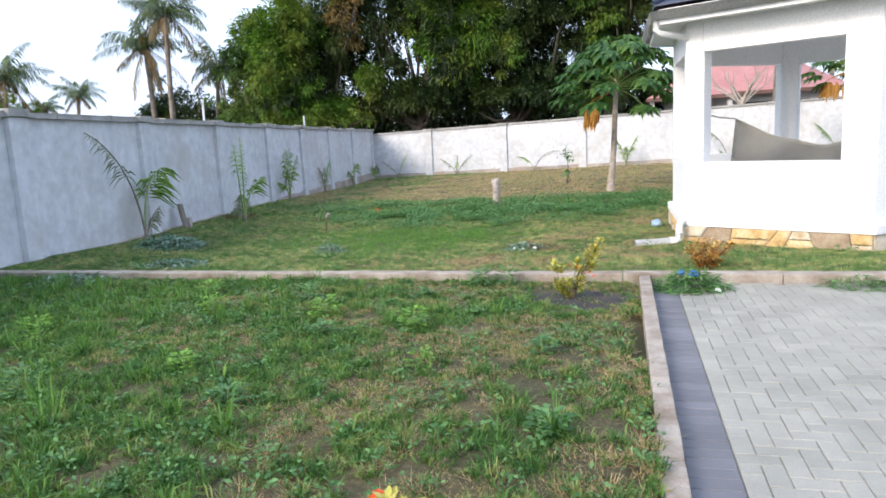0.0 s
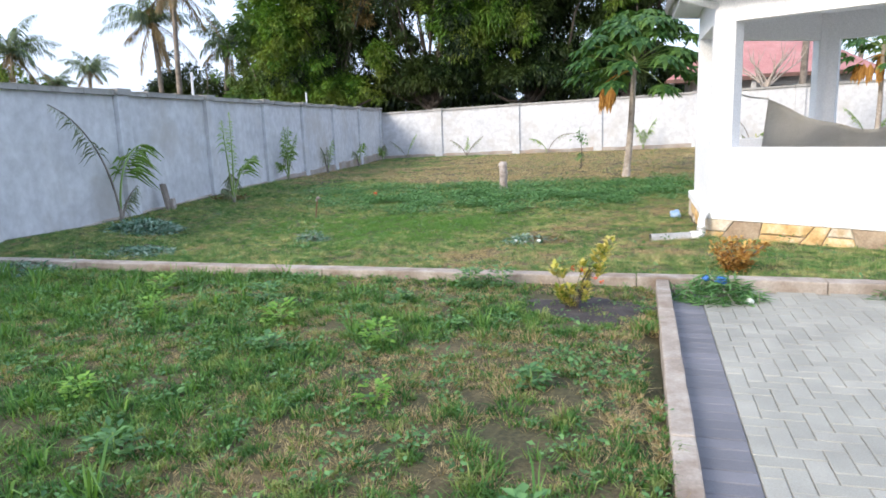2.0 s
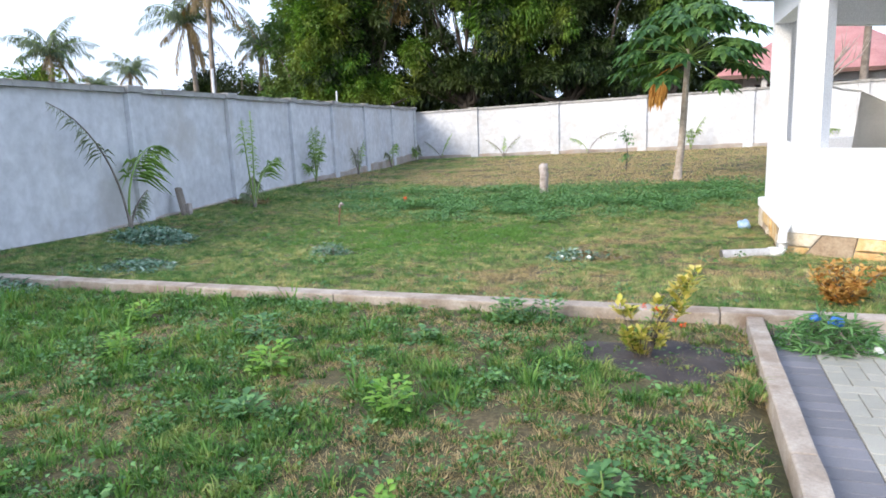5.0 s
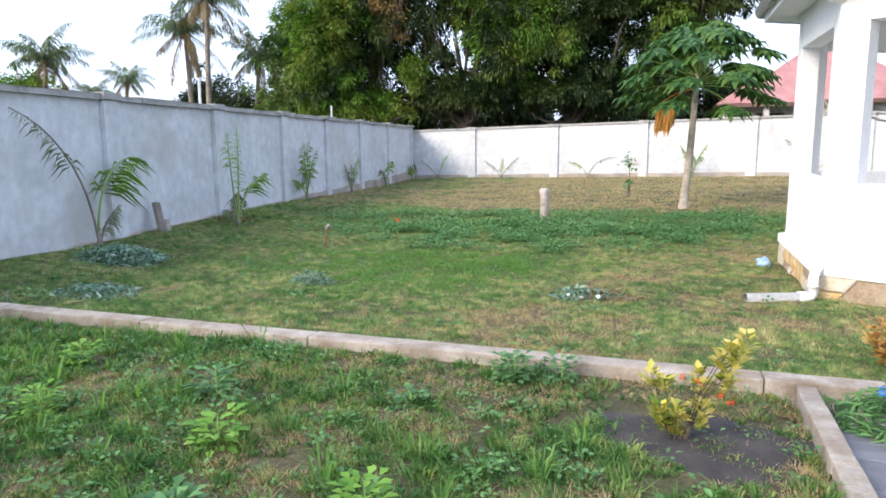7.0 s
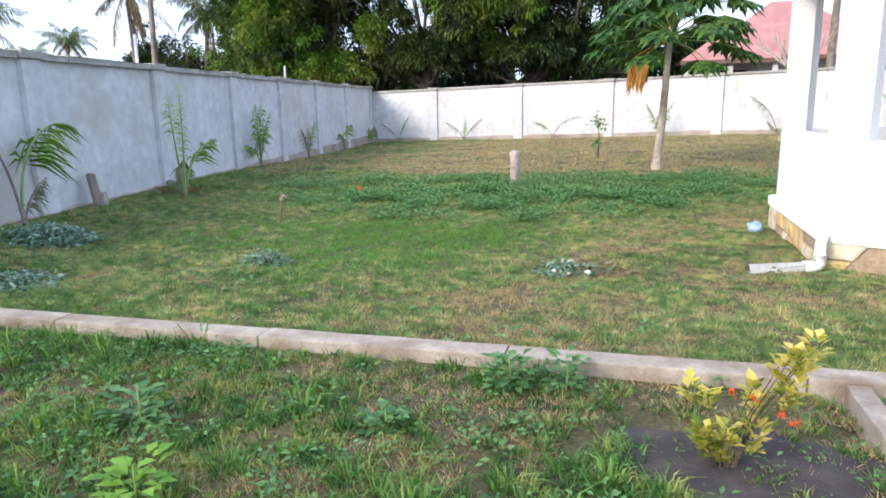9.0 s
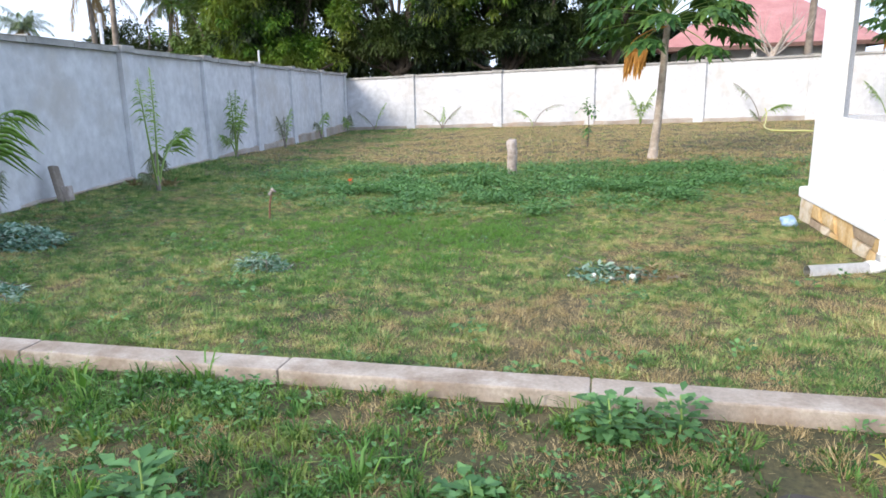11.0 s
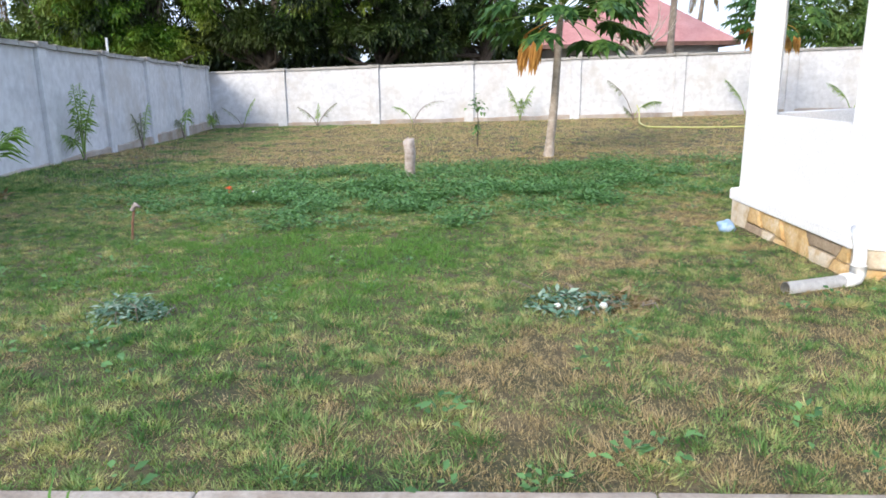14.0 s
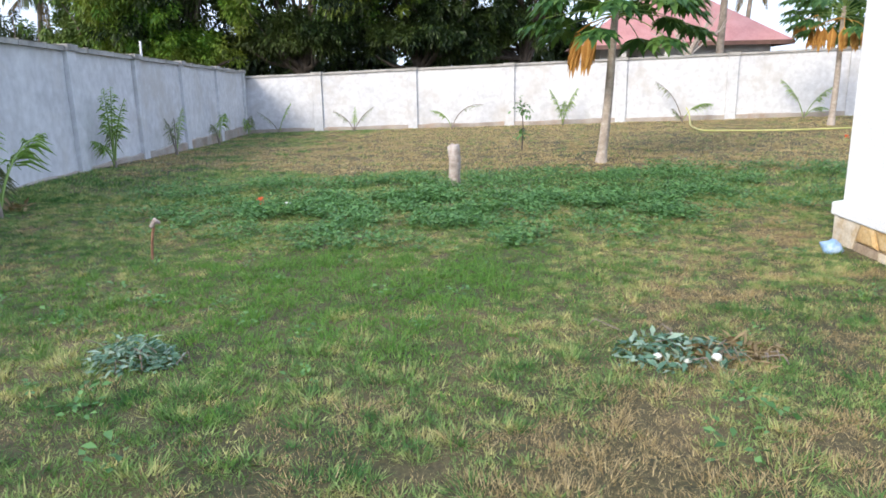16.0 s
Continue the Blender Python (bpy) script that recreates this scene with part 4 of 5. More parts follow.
# ---- papaya ----
def papaya(place, height, crown, seed, leaves, dead, label, lean=(0.05, 0.0)):
    rng = np.random.default_rng(seed)
    tree = thing("papaya_tree", place, label, "papaya tree", "papaya trees")
    top = np.array([lean[0], lean[1], height])
    bm = bmesh.new()
    us = np.linspace(0, 1, 12)
    tube(bm, [tuple(top * u + np.array([0.02 * math.sin(u * 5), 0, -0.1 * (u == 0)])) for u in us], [0.035 * (1 - u) + 0.062 + (0.03 if u == 0 else 0) for u in us], 10)
    part("trunk", bm, M_BARK_PAPAYA, tree, "pale ringed papaya trunk")
    for k in range(leaves + dead):
        old = k >= leaves
        az = k * 137.5 + rng.uniform(-15, 15)
        u = k / leaves
        az = 160 + 22 * (k - leaves) if old else az
        rise = -8 if old else 82 - 92 * u + rng.uniform(-8, 8)
        length = (0.85 if old else crown * (0.58 + 0.14 * u)) * rng.uniform(0.85, 1.12)
        pts = arc(length, az, rise, 30 if old else 20, 5) + top + [0, 0, -0.3 * u]
        bm = bmesh.new()
        tube(bm, [tuple(p) for p in pts], list(np.linspace(0.014, 0.008, 6)), 5, False)
        stalk = part("leaf_stalk", bm, M_PAPAYA_DRY if old else M_STALK, tree)
        tip = pts[-1]
        d0 = unit(np.array([math.cos(radians(az)), math.sin(radians(az)), 0.0]))
        at, way, up, ln = [], [], [], []
        for j in range(9):
            a_ = radians(-125 + 250 * j / 8)
            d = np.array([d0[0] * math.cos(a_) - d0[1] * math.sin(a_), d0[0] * math.sin(a_) + d0[1] * math.cos(a_), -0.4])
            if old:
                d = np.array([0.25 * d[0], 0.25 * d[1], -1.0])
            lobe = crown * (0.22 + 0.10 * math.cos(a_)) * rng.uniform(0.9, 1.1)
            at.append(tip), way.append(d), up.append([0.2 * d0[0], 0.2 * d0[1], 1.0]), ln.append(lobe)
            for sgn in (-1, 1):          # each lobe is cut into smaller ones
                for fr in (0.35, 0.62):
                    d2 = unit(d) + sgn * 0.75 * np.array([-d[1], d[0], -0.1])
                    at.append(tip + unit(d) * lobe * fr), way.append(d2), up.append([0, 0, 1.0]), ln.append(lobe * (0.52 - 0.25 * fr))
        ob = new("leaf_blade", leaf_mesh("leaf_blade", np.array(at), np.array(way), np.array(up), np.array(ln), np.array(ln) * 0.38, M_PAPAYA_DRY if old else M_PAPAYA, 0.3, 0.05))
        ob.parent = stalk
        if old:
            ob["label"] = "dead hanging orange-brown papaya leaf"
    return tree


# ---- large trees ----
def crown_points(rng, centre, radii, clumps, leaves, clump_r):
    """Boughs over an oval, tufts of leaves round each bough, and a loose dark filling inside."""
    radii = np.asarray(radii, float)
    boughs = max(4, clumps // 5)
    bd = unit(rng.normal(0, 1, (boughs, 3)))
    bc = bd * radii * rng.uniform(0.62, 1.0, (boughs, 1))
    pick = rng.integers(boughs, size=clumps * 2)
    c = np.asarray(centre) + bc[pick] + rng.normal(0, 1, (clumps * 2, 3)) * np.minimum(radii * 0.24, 0.95)
    d = unit(c - np.asarray(centre))
    rr = clump_r * 0.62 * rng.uniform(0.55, 1.35, len(c))
    per = leaves // 2
    o = unit(rng.normal(0, 1, (len(c), per, 3)))
    at = c[:, None] + o * rr[:, None, None] * rng.uniform(0.15, 0.9, (len(c), per, 1))
    way = o * 0.9 + d[:, None] * 0.35 + [0, 0, -0.45] + rng.normal(0, 0.25, at.shape)
    fill = unit(rng.normal(0, 1, (clumps * leaves // 3, 3)))
    inner = np.asarray(centre) + fill * radii * 0.78 * rng.uniform(0.3, 1.0, (len(fill), 1))
    return c, np.concatenate([at.reshape(-1, 3), inner]), np.concatenate([way.reshape(-1, 3), fill + [0, 0, -0.5]])


def broad_tree(name, place, trunk_h, lobes, leaf, seed, materials, label, category, bark, group="", clump_r=0.9, leaves=120, gap=None):
    """lobes: rows of centre (from the base), radii, clumps, which leaf material; gap: x, z, half width and half height of an opening."""
    rng = np.random.default_rng(seed)
    tree = thing(name, place, label, category, group)
    bm = bmesh.new()
    tube(bm, [(0, 0, -0.3), (0.08, 0.03, trunk_h * 0.4), (0.0, -0.06, trunk_h)], [0.5, 0.36, 0.3], 9)
    part("trunk", bm, bark, tree)
    for centre, radii, clumps, which in lobes:
        c, at, way = crown_points(rng, centre, radii, clumps, leaves, clump_r)
        if gap:
            keep = ((at[:, 0] - gap[0]) / gap[2]) ** 2 + ((at[:, 2] - gap[1]) / gap[3]) ** 2 > rng.uniform(0.6, 1.2, len(at))
            at, way = at[keep], way[keep]
        up = np.tile([0, 0, 1.0], (len(at), 1)) + rng.normal(0, 0.4, at.shape)
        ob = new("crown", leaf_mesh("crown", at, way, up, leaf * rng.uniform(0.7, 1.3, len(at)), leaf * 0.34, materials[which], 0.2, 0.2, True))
        ob.parent = tree
        for k in range(7):
            e = c[rng.integers(len(c))]
            s = np.array([0, 0, trunk_h * rng.uniform(0.55, 1.0)])
            m_ = s * 0.45 + e * 0.55 + rng.normal(0, 0.3, 3) + [0, 0, -0.3]
            bm = bmesh.new()
            tube(bm, [tuple(s), tuple(s * 0.7 + m_ * 0.3 + rng.normal(0, 0.12, 3)), tuple(m_), tuple(m_ * 0.4 + e * 0.6 + rng.normal(0, 0.15, 3)), tuple(e)], [0.17, 0.13, 0.09, 0.06, 0.025], 6)
            part("limb", bm, bark, tree)
    return tree


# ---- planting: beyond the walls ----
# Entry 1 is the sunlit tint, painted on the near lobes of the crowns.
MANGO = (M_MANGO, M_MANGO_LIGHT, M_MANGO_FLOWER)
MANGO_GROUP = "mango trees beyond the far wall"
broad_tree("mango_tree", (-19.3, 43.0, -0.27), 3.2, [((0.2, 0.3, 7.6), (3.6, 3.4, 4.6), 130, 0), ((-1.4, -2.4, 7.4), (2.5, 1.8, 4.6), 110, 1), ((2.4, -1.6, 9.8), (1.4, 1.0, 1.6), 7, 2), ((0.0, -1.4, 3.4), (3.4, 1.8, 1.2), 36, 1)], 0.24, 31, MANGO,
           "large mango tree with leaves coloured bright as if sunlit and brown blossom", "mango tree", M_BARK_DARK, MANGO_GROUP, leaves=250)
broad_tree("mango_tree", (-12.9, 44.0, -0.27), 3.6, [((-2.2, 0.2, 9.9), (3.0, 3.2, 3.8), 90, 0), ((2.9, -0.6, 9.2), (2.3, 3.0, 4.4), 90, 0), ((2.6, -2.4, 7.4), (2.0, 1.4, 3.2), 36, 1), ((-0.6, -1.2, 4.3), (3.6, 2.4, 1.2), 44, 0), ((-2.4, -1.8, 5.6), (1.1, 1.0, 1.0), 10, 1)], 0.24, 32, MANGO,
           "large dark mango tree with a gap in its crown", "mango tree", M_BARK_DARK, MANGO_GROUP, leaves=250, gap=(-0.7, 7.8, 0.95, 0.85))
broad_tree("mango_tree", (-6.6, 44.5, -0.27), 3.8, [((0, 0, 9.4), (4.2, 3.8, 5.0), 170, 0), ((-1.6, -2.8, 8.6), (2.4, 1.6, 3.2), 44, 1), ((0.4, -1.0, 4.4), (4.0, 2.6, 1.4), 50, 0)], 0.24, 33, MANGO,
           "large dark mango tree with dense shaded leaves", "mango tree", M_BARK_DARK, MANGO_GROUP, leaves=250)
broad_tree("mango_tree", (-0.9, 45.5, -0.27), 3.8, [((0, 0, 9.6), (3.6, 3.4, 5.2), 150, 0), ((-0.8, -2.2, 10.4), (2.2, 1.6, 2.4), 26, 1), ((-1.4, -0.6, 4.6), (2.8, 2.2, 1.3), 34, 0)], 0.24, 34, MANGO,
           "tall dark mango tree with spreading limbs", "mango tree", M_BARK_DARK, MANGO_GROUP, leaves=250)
broad_tree("leafy_tree", (-25.2, 47.0, -0.27), 2.5, [((0, 0, 6.2), (2.7, 2.6, 4.0), 110, 0), ((-1.2, -0.8, 3.2), (3.2, 2.2, 1.8), 50, 0)], 0.36, 35, (M_FAR_LEAF,), "leafy green tree standing behind the boundary wall", "tree", M_BARK, clump_r=0.7)
broad_tree("bushy_tree", (-33.0, 48.5, -0.27), 1.4, [((0, 0, 4.0), (4.3, 2.4, 2.7), 130, 0)], 0.30, 36, (M_MANGO,), "dark rounded bush showing over the side wall", "bush", M_BARK, clump_r=0.7, leaves=90)
broad_tree("bushy_tree", (-46.5, 43.0, -0.27), 1.2, [((0, 0, 4.2), (3.4, 2.4, 2.8), 70, 0)], 0.34, 37, (M_MANGO_LIGHT,), "rounded green bush showing over the side wall", "bush", M_BARK, clump_r=0.7, leaves=90)
broad_tree("bushy_tree", (18.0, 44.0, -0.27), 1.8, [((0, 0, 4.6), (3.6, 2.6, 3.6), 80, 0)], 0.36, 38, (M_FAR_LEAF,), "green tree beside the red-roofed house", "tree", M_BARK, clump_r=0.8, leaves=90)


def shade_backing():
    # Added sheet of near-black leaves: blocks the sky, stands in for shade under crowns.
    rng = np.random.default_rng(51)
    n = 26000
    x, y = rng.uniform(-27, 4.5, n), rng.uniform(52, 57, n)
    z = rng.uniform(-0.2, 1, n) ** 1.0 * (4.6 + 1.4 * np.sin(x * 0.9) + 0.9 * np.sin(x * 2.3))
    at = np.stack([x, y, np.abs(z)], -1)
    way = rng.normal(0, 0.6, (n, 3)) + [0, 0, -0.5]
    stuff("undergrowth", leaf_mesh("undergrowth", at, way, np.tile([0, -0.3, 1.0], (n, 1)), 0.6, 0.26, M_MANGO, 0.2, 0.2, True), "dark leaf backing added for the shade beneath the mango trees", "undergrowth")


shade_backing()
coconut((-30.25, 42.2, -0.5), 11.2, 4.0, 61, (0.3, 0.0), 6, "tall coconut palm with many browned drooping fronds")
coconut((-32.2, 43.0, -0.5), 9.3, 3.5, 62, (-0.4, 0.2), 7, "coconut palm with dry brown hanging fronds")
coconut((-30.2, 47.5, -0.5), 8.0, 3.4, 63, (0.6, 0.0), 4, "coconut palm with grey-green fronds behind others")
coconut((-44.4, 42.2, -0.5), 7.9, 3.6, 64, (0.2, 0.0), 5, "coconut palm with upright fronds beyond the side wall")
coconut((-68.6, 76.0, -0.5), 9.8, 4.0, 65, (0.3, 0.2), 3, "distant coconut palm with arching fronds")
coconut((-74.6, 77.0, -0.5), 8.4, 2.8, 66, (0.0, 0.0), 3, "small distant coconut palm seen over the wall")
coconut((15.0, 58.0, -0.27), 9.0, 3.0, 67, (0.4, 0.0), 4, "coconut palm behind the red-roofed house")


def build_house():
    house = thing("house", (6.9, 45.5, -0.27), "single-storey house with a red sheet-metal hip roof", "house")
    ze = 3.30
    bm = bmesh.new()
    box(bm, -4.1, -3.4, 0, 4.1, 4.5, ze + 0.05)
    part("house_wall", bm, M_HOUSE, house, "unpainted grey plastered house wall")
    def hip(x0, y0, x1, y1, z0, ridge, run):
        b = bmesh.new()
        lo = [b.verts.new(p) for p in ((x0, y0, z0), (x1, y0, z0), (x1, y1, z0), (x0, y1, z0))]
        r0, r1 = b.verts.new((x0 + run, (y0 + y1) / 2, z0 + ridge)), b.verts.new((x1 - run, (y0 + y1) / 2, z0 + ridge))
        b.faces.new((lo[0], lo[1], r1, r0))
        b.faces.new((lo[1], lo[2], r1))
        b.faces.new((lo[2], lo[3], r0, r1))
        b.faces.new((lo[3], lo[0], r0))
        b.faces.new(lo[::-1])
        return b
    part("roof", hip(-4.9, -4.2, 4.9, 5.3, ze + 0.12, 3.1, 4.2), M_ROOF_RED, house, "faded red sheet-metal hip roof")
    part("porch_roof", hip(-5.6, -5.6, -1.0, -0.5, ze - 0.02, 1.5, 2.1), M_ROOF_RED, house, "lower faded red hip roof over the porch")
    bm = bmesh.new()
    box(bm, -4.9, -4.22, ze - 0.06, 4.9, -4.18, ze + 0.14)
    box(bm, 4.88, -4.18, ze - 0.06, 4.92, 5.3, ze + 0.14)
    part("fascia_board", bm, M_FASCIA, house, "dark brown fascia board")
    bm = bmesh.new()
    box(bm, -5.6, -5.63, ze - 0.2, -1.0, -5.59, ze - 0.01)
    part("porch_fascia", bm, M_FASCIA, house, "dark brown fascia board")
    for x in (-5.3, -3.3, -1.3):
        bm = bmesh.new()
        box(bm, x - 0.12, -5.4, 0, x + 0.12, -5.16, ze - 0.1)
        part("porch_post", bm, M_HOUSE, house)
    for x, w in ((-2.9, 1.2), (0.4, 1.6), (2.9, 1.0)):
        win = part("window", box(bmesh.new(), x - w / 2, -3.44, 1.6, x + w / 2, -3.36, 2.85), M_DARK, house, "dark window opening")
        bm = bmesh.new()
        for a_ in (x - w / 2 - 0.03, x, x + w / 2 + 0.03):
            box(bm, a_ - 0.03, -3.48, 1.6, a_ + 0.03, -3.445, 2.85)
        part("window_frame", bm, M_FASCIA, win)
    return house


build_house()


def bare_tree(place, height, seed):
    rnd = random.Random(seed)
    tree = thing("bare_tree", place, "leafless grey tree with thin forked branches", "tree")
    bm = bmesh.new()
    tube(bm, [(0, 0, -0.2), (0.05, 0, height * 0.35), (0, 0.05, height * 0.55)], [0.17, 0.13, 0.11], 8)
    part("trunk", bm, M_BARK_PAPAYA, tree)
    for k in range(11):
        az = k * 2.4 + rnd.uniform(-0.4, 0.4)
        s = Vector((0, 0.03, height * rnd.uniform(0.42, 0.55)))
        d = Vector((math.cos(az), math.sin(az), rnd.uniform(0.6, 1.3))).normalized()
        ln = height * rnd.uniform(0.25, 0.42)
        e = s + d * ln
        bm = bmesh.new()
        tube(bm, [s, s + d * ln * 0.5 + Vector((0, 0, 0.08)), e], [0.05, 0.035, 0.015], 6)
        for j in range(3):
            f_ = rnd.uniform(0.4, 0.9)
            q = s + d * ln * f_
            d2 = (d + Vector((rnd.uniform(-0.8, 0.8), rnd.uniform(-0.8, 0.8), 0.4))).normalized()
            tube(bm, [q, q + d2 * ln * 0.3, q + d2 * ln * 0.5 + Vector((0, 0, 0.1))], [0.018, 0.012, 0.006], 4)
        part("branch", bm, M_BARK_PAPAYA, tree)


bare_tree((5.65, 36.6, -0.27), 5.2, 3)


def telegraph_trunk():
    t_ = thing("palm_trunk", (7.6, 39.0, -0.27), "tall bare grey palm trunk behind the far wall", "palm trunk")
    bm = bmesh.new()
    tube(bm, [(0, 0, -0.2), (0.05, 0, 3), (0.12, 0, 6), (0.1, 0, 9)], [0.2, 0.17, 0.15, 0.13], 9)
    part("trunk", bm, M_BARK, t_)
    rng = np.random.default_rng(9)
    for k in range(16):
        pts = arc(2.6, k * 137.5, 65 - 100 * k / 16, 80, 9) + [0.1, 0, 9]
        bm = bmesh.new()
        tube(bm, [tuple(p) for p in pts], list(np.linspace(0.04, 0.01, 10)), 4, False)
        frond = part("frond", bm, M_STALK, t_)
        at, way, up, ln = frond_leaves(pts, 0.6, 30, rng, 0.75)
        new("frond_blade", leaf_mesh("frond_blade", at, way, up, ln, 0.09, M_COCO, 0.3, 0.1)).parent = frond


telegraph_trunk()

# ---- planting: inside the walls ----
papaya((-0.33, 19.75, ground_z(-0.33, 19.75)), 3.05, 1.95, 71, 46, 4, "papaya tree with a broad dark crown and dead hanging leaves", (0.22, 0.0))
papaya((7.95, 28.5, ground_z(7.95, 28.5)), 3.5, 1.8, 72, 30, 7, "papaya tree with many dead orange hanging leaves")
papaya((11.6, 38.6, -0.27), 4.6, 1.9, 73, 30, 4, "papaya tree with dead hanging leaves behind the wall")


def on_side(d, off):
    p = CORNER + SIDE * d + Vector((-SIDE.y, SIDE.x)) * off
    return (p.x, p.y, ground_z(p.x, p.y))


def on_far(d, off):
    p = CORNER + FAR * d - Vector((-FAR.y, FAR.x)) * off
    return (p.x, p.y, ground_z(p.x, p.y))


TO_US, AWAY = -80.5, 99.5     # azimuths along the side wall, towards the walker and away
young_palm(on_side(24.5, 0.4), [(TO_US - 4, 84, 66, 2.5, 0.24, 1, 0.5), (AWAY + 2, 92, 118, 2.2, 0.42, 0, 0.36), (AWAY - 30, 78, 40, 0.7, 0.16, 1, 0.3)], "young coconut palm with one old and one green arching frond", 81)
young_palm(on_side(21.5, 1.1), [(TO_US + 6, 76, -6, 1.75, 0.2, 0, 0.62), (AWAY + 8, 78, -14, 1.9, 0.1, 0, 0.35), (AWAY - 12, 74, 70, 1.45, 0.3, 0, 0.45), (AWAY + 25, 66, 75, 1.1, 0.26, 1, 0.35), (TO_US, 62, 70, 0.7, 0.16, 1, 0.3)], "young coconut palm with upright and spreading green fronds", 82)
young_palm(on_side(15.8, 0.35), [(TO_US, 88, 6, 1.55, 0.22, 0, 0.4), (AWAY, 86, 14, 1.6, 0.24, 0, 0.4), (0, 84, 20, 1.4, 0.2, 0, 0.4), (AWAY + 20, 76, 70, 1.2, 0.2, 1, 0.4), (TO_US - 15, 74, 70, 0.9, 0.18, 0, 0.4)], "young bushy green coconut palm", 83)
young_palm(on_side(11.8, 0.4), [(TO_US, 66, 30, 1.2, 0.14, 1, 0.4), (AWAY, 62, 25, 1.5, 0.15, 0, 0.4), (AWAY + 10, 86, 20, 0.95, 0.14, 1, 0.3)], "young thin coconut palm with sparse fronds", 84)
young_palm(on_side(7.5, 0.5), [(AWAY, 70, 70, 1.6, 0.26, 0, 0.4), (TO_US, 64, 60, 1.2, 0.2, 1, 0.4)], "young thin coconut palm with two fronds", 85)
young_palm(on_side(3.0, 0.6), [(AWAY, 74, 60, 1.1, 0.24, 1, 0.3), (TO_US, 70, 50, 1.0, 0.2, 0, 0.3)], "young palm in the corner of the walls", 86)
for d, seed, fr, lab in (
        (1.7, 91, [(0, 78, 30, 1.35, 0.26, 0, 0.4), (180, 62, 40, 1.25, 0.16, 1, 0.4)], "young palm with one bare bent frond"),
        (4.85, 92, [(0, 66, 40, 1.3, 0.2, 1, 0.4), (180, 66, 50, 1.2, 0.2, 1, 0.4), (90, 80, 20, 1.0, 0.2, 0, 0.3)], "young palm with thin greyish fronds"),
        (8.8, 93, [(0, 72, 85, 1.7, 0.2, 1, 0.5), (180, 74, 80, 1.2, 0.24, 0, 0.4)], "young palm with a bent thin frond"),
        (13.1, 94, [(0, 82, 30, 1.5, 0.4, 0, 0.4), (180, 82, 30, 1.5, 0.4, 0, 0.4), (270, 75, 60, 1.3, 0.36, 0, 0.3)], "young bushy palm in front of the far wall"),
        (17.5, 95, [(180, 76, 50, 1.9, 0.36, 1, 0.55), (0, 68, 90, 1.4, 0.42, 0, 0.4), (200, 60, 30, 0.7, 0.2, 1, 0.2)], "young palm with one old and one green frond"),
        (21.75, 96, [(180, 74, 40, 1.7, 0.36, 0, 0.4), (0, 68, 50, 1.7, 0.34, 0, 0.4), (20, 50, 80, 1.2, 0.3, 0, 0.4)], "young palm with three spread fronds"),
        (25.6, 97, [(180, 74, 60, 1.6, 0.36, 0, 0.4), (0, 70, 60, 1.6, 0.36, 0, 0.4)], "young palm with two arching fronds")):
    young_palm(on_far(d, 0.75), [(az, rise, bend, ln, leaf * 0.62, old, bare) for az, rise, bend, ln, leaf, old, bare in fr], lab, seed)


def sapling(place, seed):
    rng = np.random.default_rng(seed)
    s = thing("sapling", place, "thin leafy sapling standing in the dry grass", "sapling")
    bm = bmesh.new()
    tube(bm, [(0, 0, -0.05), (0.03, 0, 0.5), (0, 0.02, 1.0)], [0.02, 0.015, 0.008], 6)
    part("stem", bm, M_BARK_DARK, s)
    for z0, r, n in ((0.42, 0.16, 24), (0.98, 0.24, 46)):
        at = rng.normal(0, r * 0.45, (n, 3)) + [0, 0, z0]
        way = unit(rng.normal(0, 1, (n, 3)) + [0, 0, -0.1])
        new("foliage", leaf_mesh("foliage", at, way, np.tile([0, 0, 1.0], (n, 1)), 0.13, 0.07, M_WEED, 0.2, 0.15)).parent = s


sapling((-1.75, 22.9, ground_z(-1.75, 22.9)), 5)


def croton(name, place, stems, leaf, height, spread, material, label, seed, accent=None, tight=0.085, per=16):
    rng = np.random.default_rng(seed)
    shrub = thing(name, place, label, "shrub")
    tips = []
    for k in range(stems):
        az = k * 2.4 + rng.uniform(-0.5, 0.5)
        h = height * rng.uniform(0.35, 1.0)
        e = np.array([math.cos(az) * spread * rng.uniform(0.3, 1.0), math.sin(az) * spread * rng.uniform(0.3, 1.0), h])
        bm = bmesh.new()
        tube(bm, [(0, 0, -0.04), tuple(e * [0.35, 0.35, 0.5]), tuple(e)], [0.006, 0.005, 0.003], 5, False)
        part("stem", bm, M_BARK, shrub)
        tips += [e, e * [0.8, 0.8, 0.82], e * [0.6, 0.6, 0.6], e * [0.5, 0.5, 0.3]]
    for k, e in enumerate(tips):
        n = 4 if accent and k == 16 else per
        az = rng.uniform(0, 2 * np.pi, n)
        out = np.stack([np.cos(az), np.sin(az), rng.uniform(-0.1, 1.3, n)], -1)
        at = e + out * [1, 1, 0.5] * rng.uniform(0.0, tight * 0.5, n)[:, None]
        mat = accent if accent and k == 16 else material
        ob = new("foliage", leaf_mesh("foliage", at, out, np.tile([0, 0, 1.0], (n, 1)), leaf * rng.uniform(0.7, 1.25, n), leaf * 0.55, mat, 0.12, 0.15))
        ob.parent = shrub
    return shrub




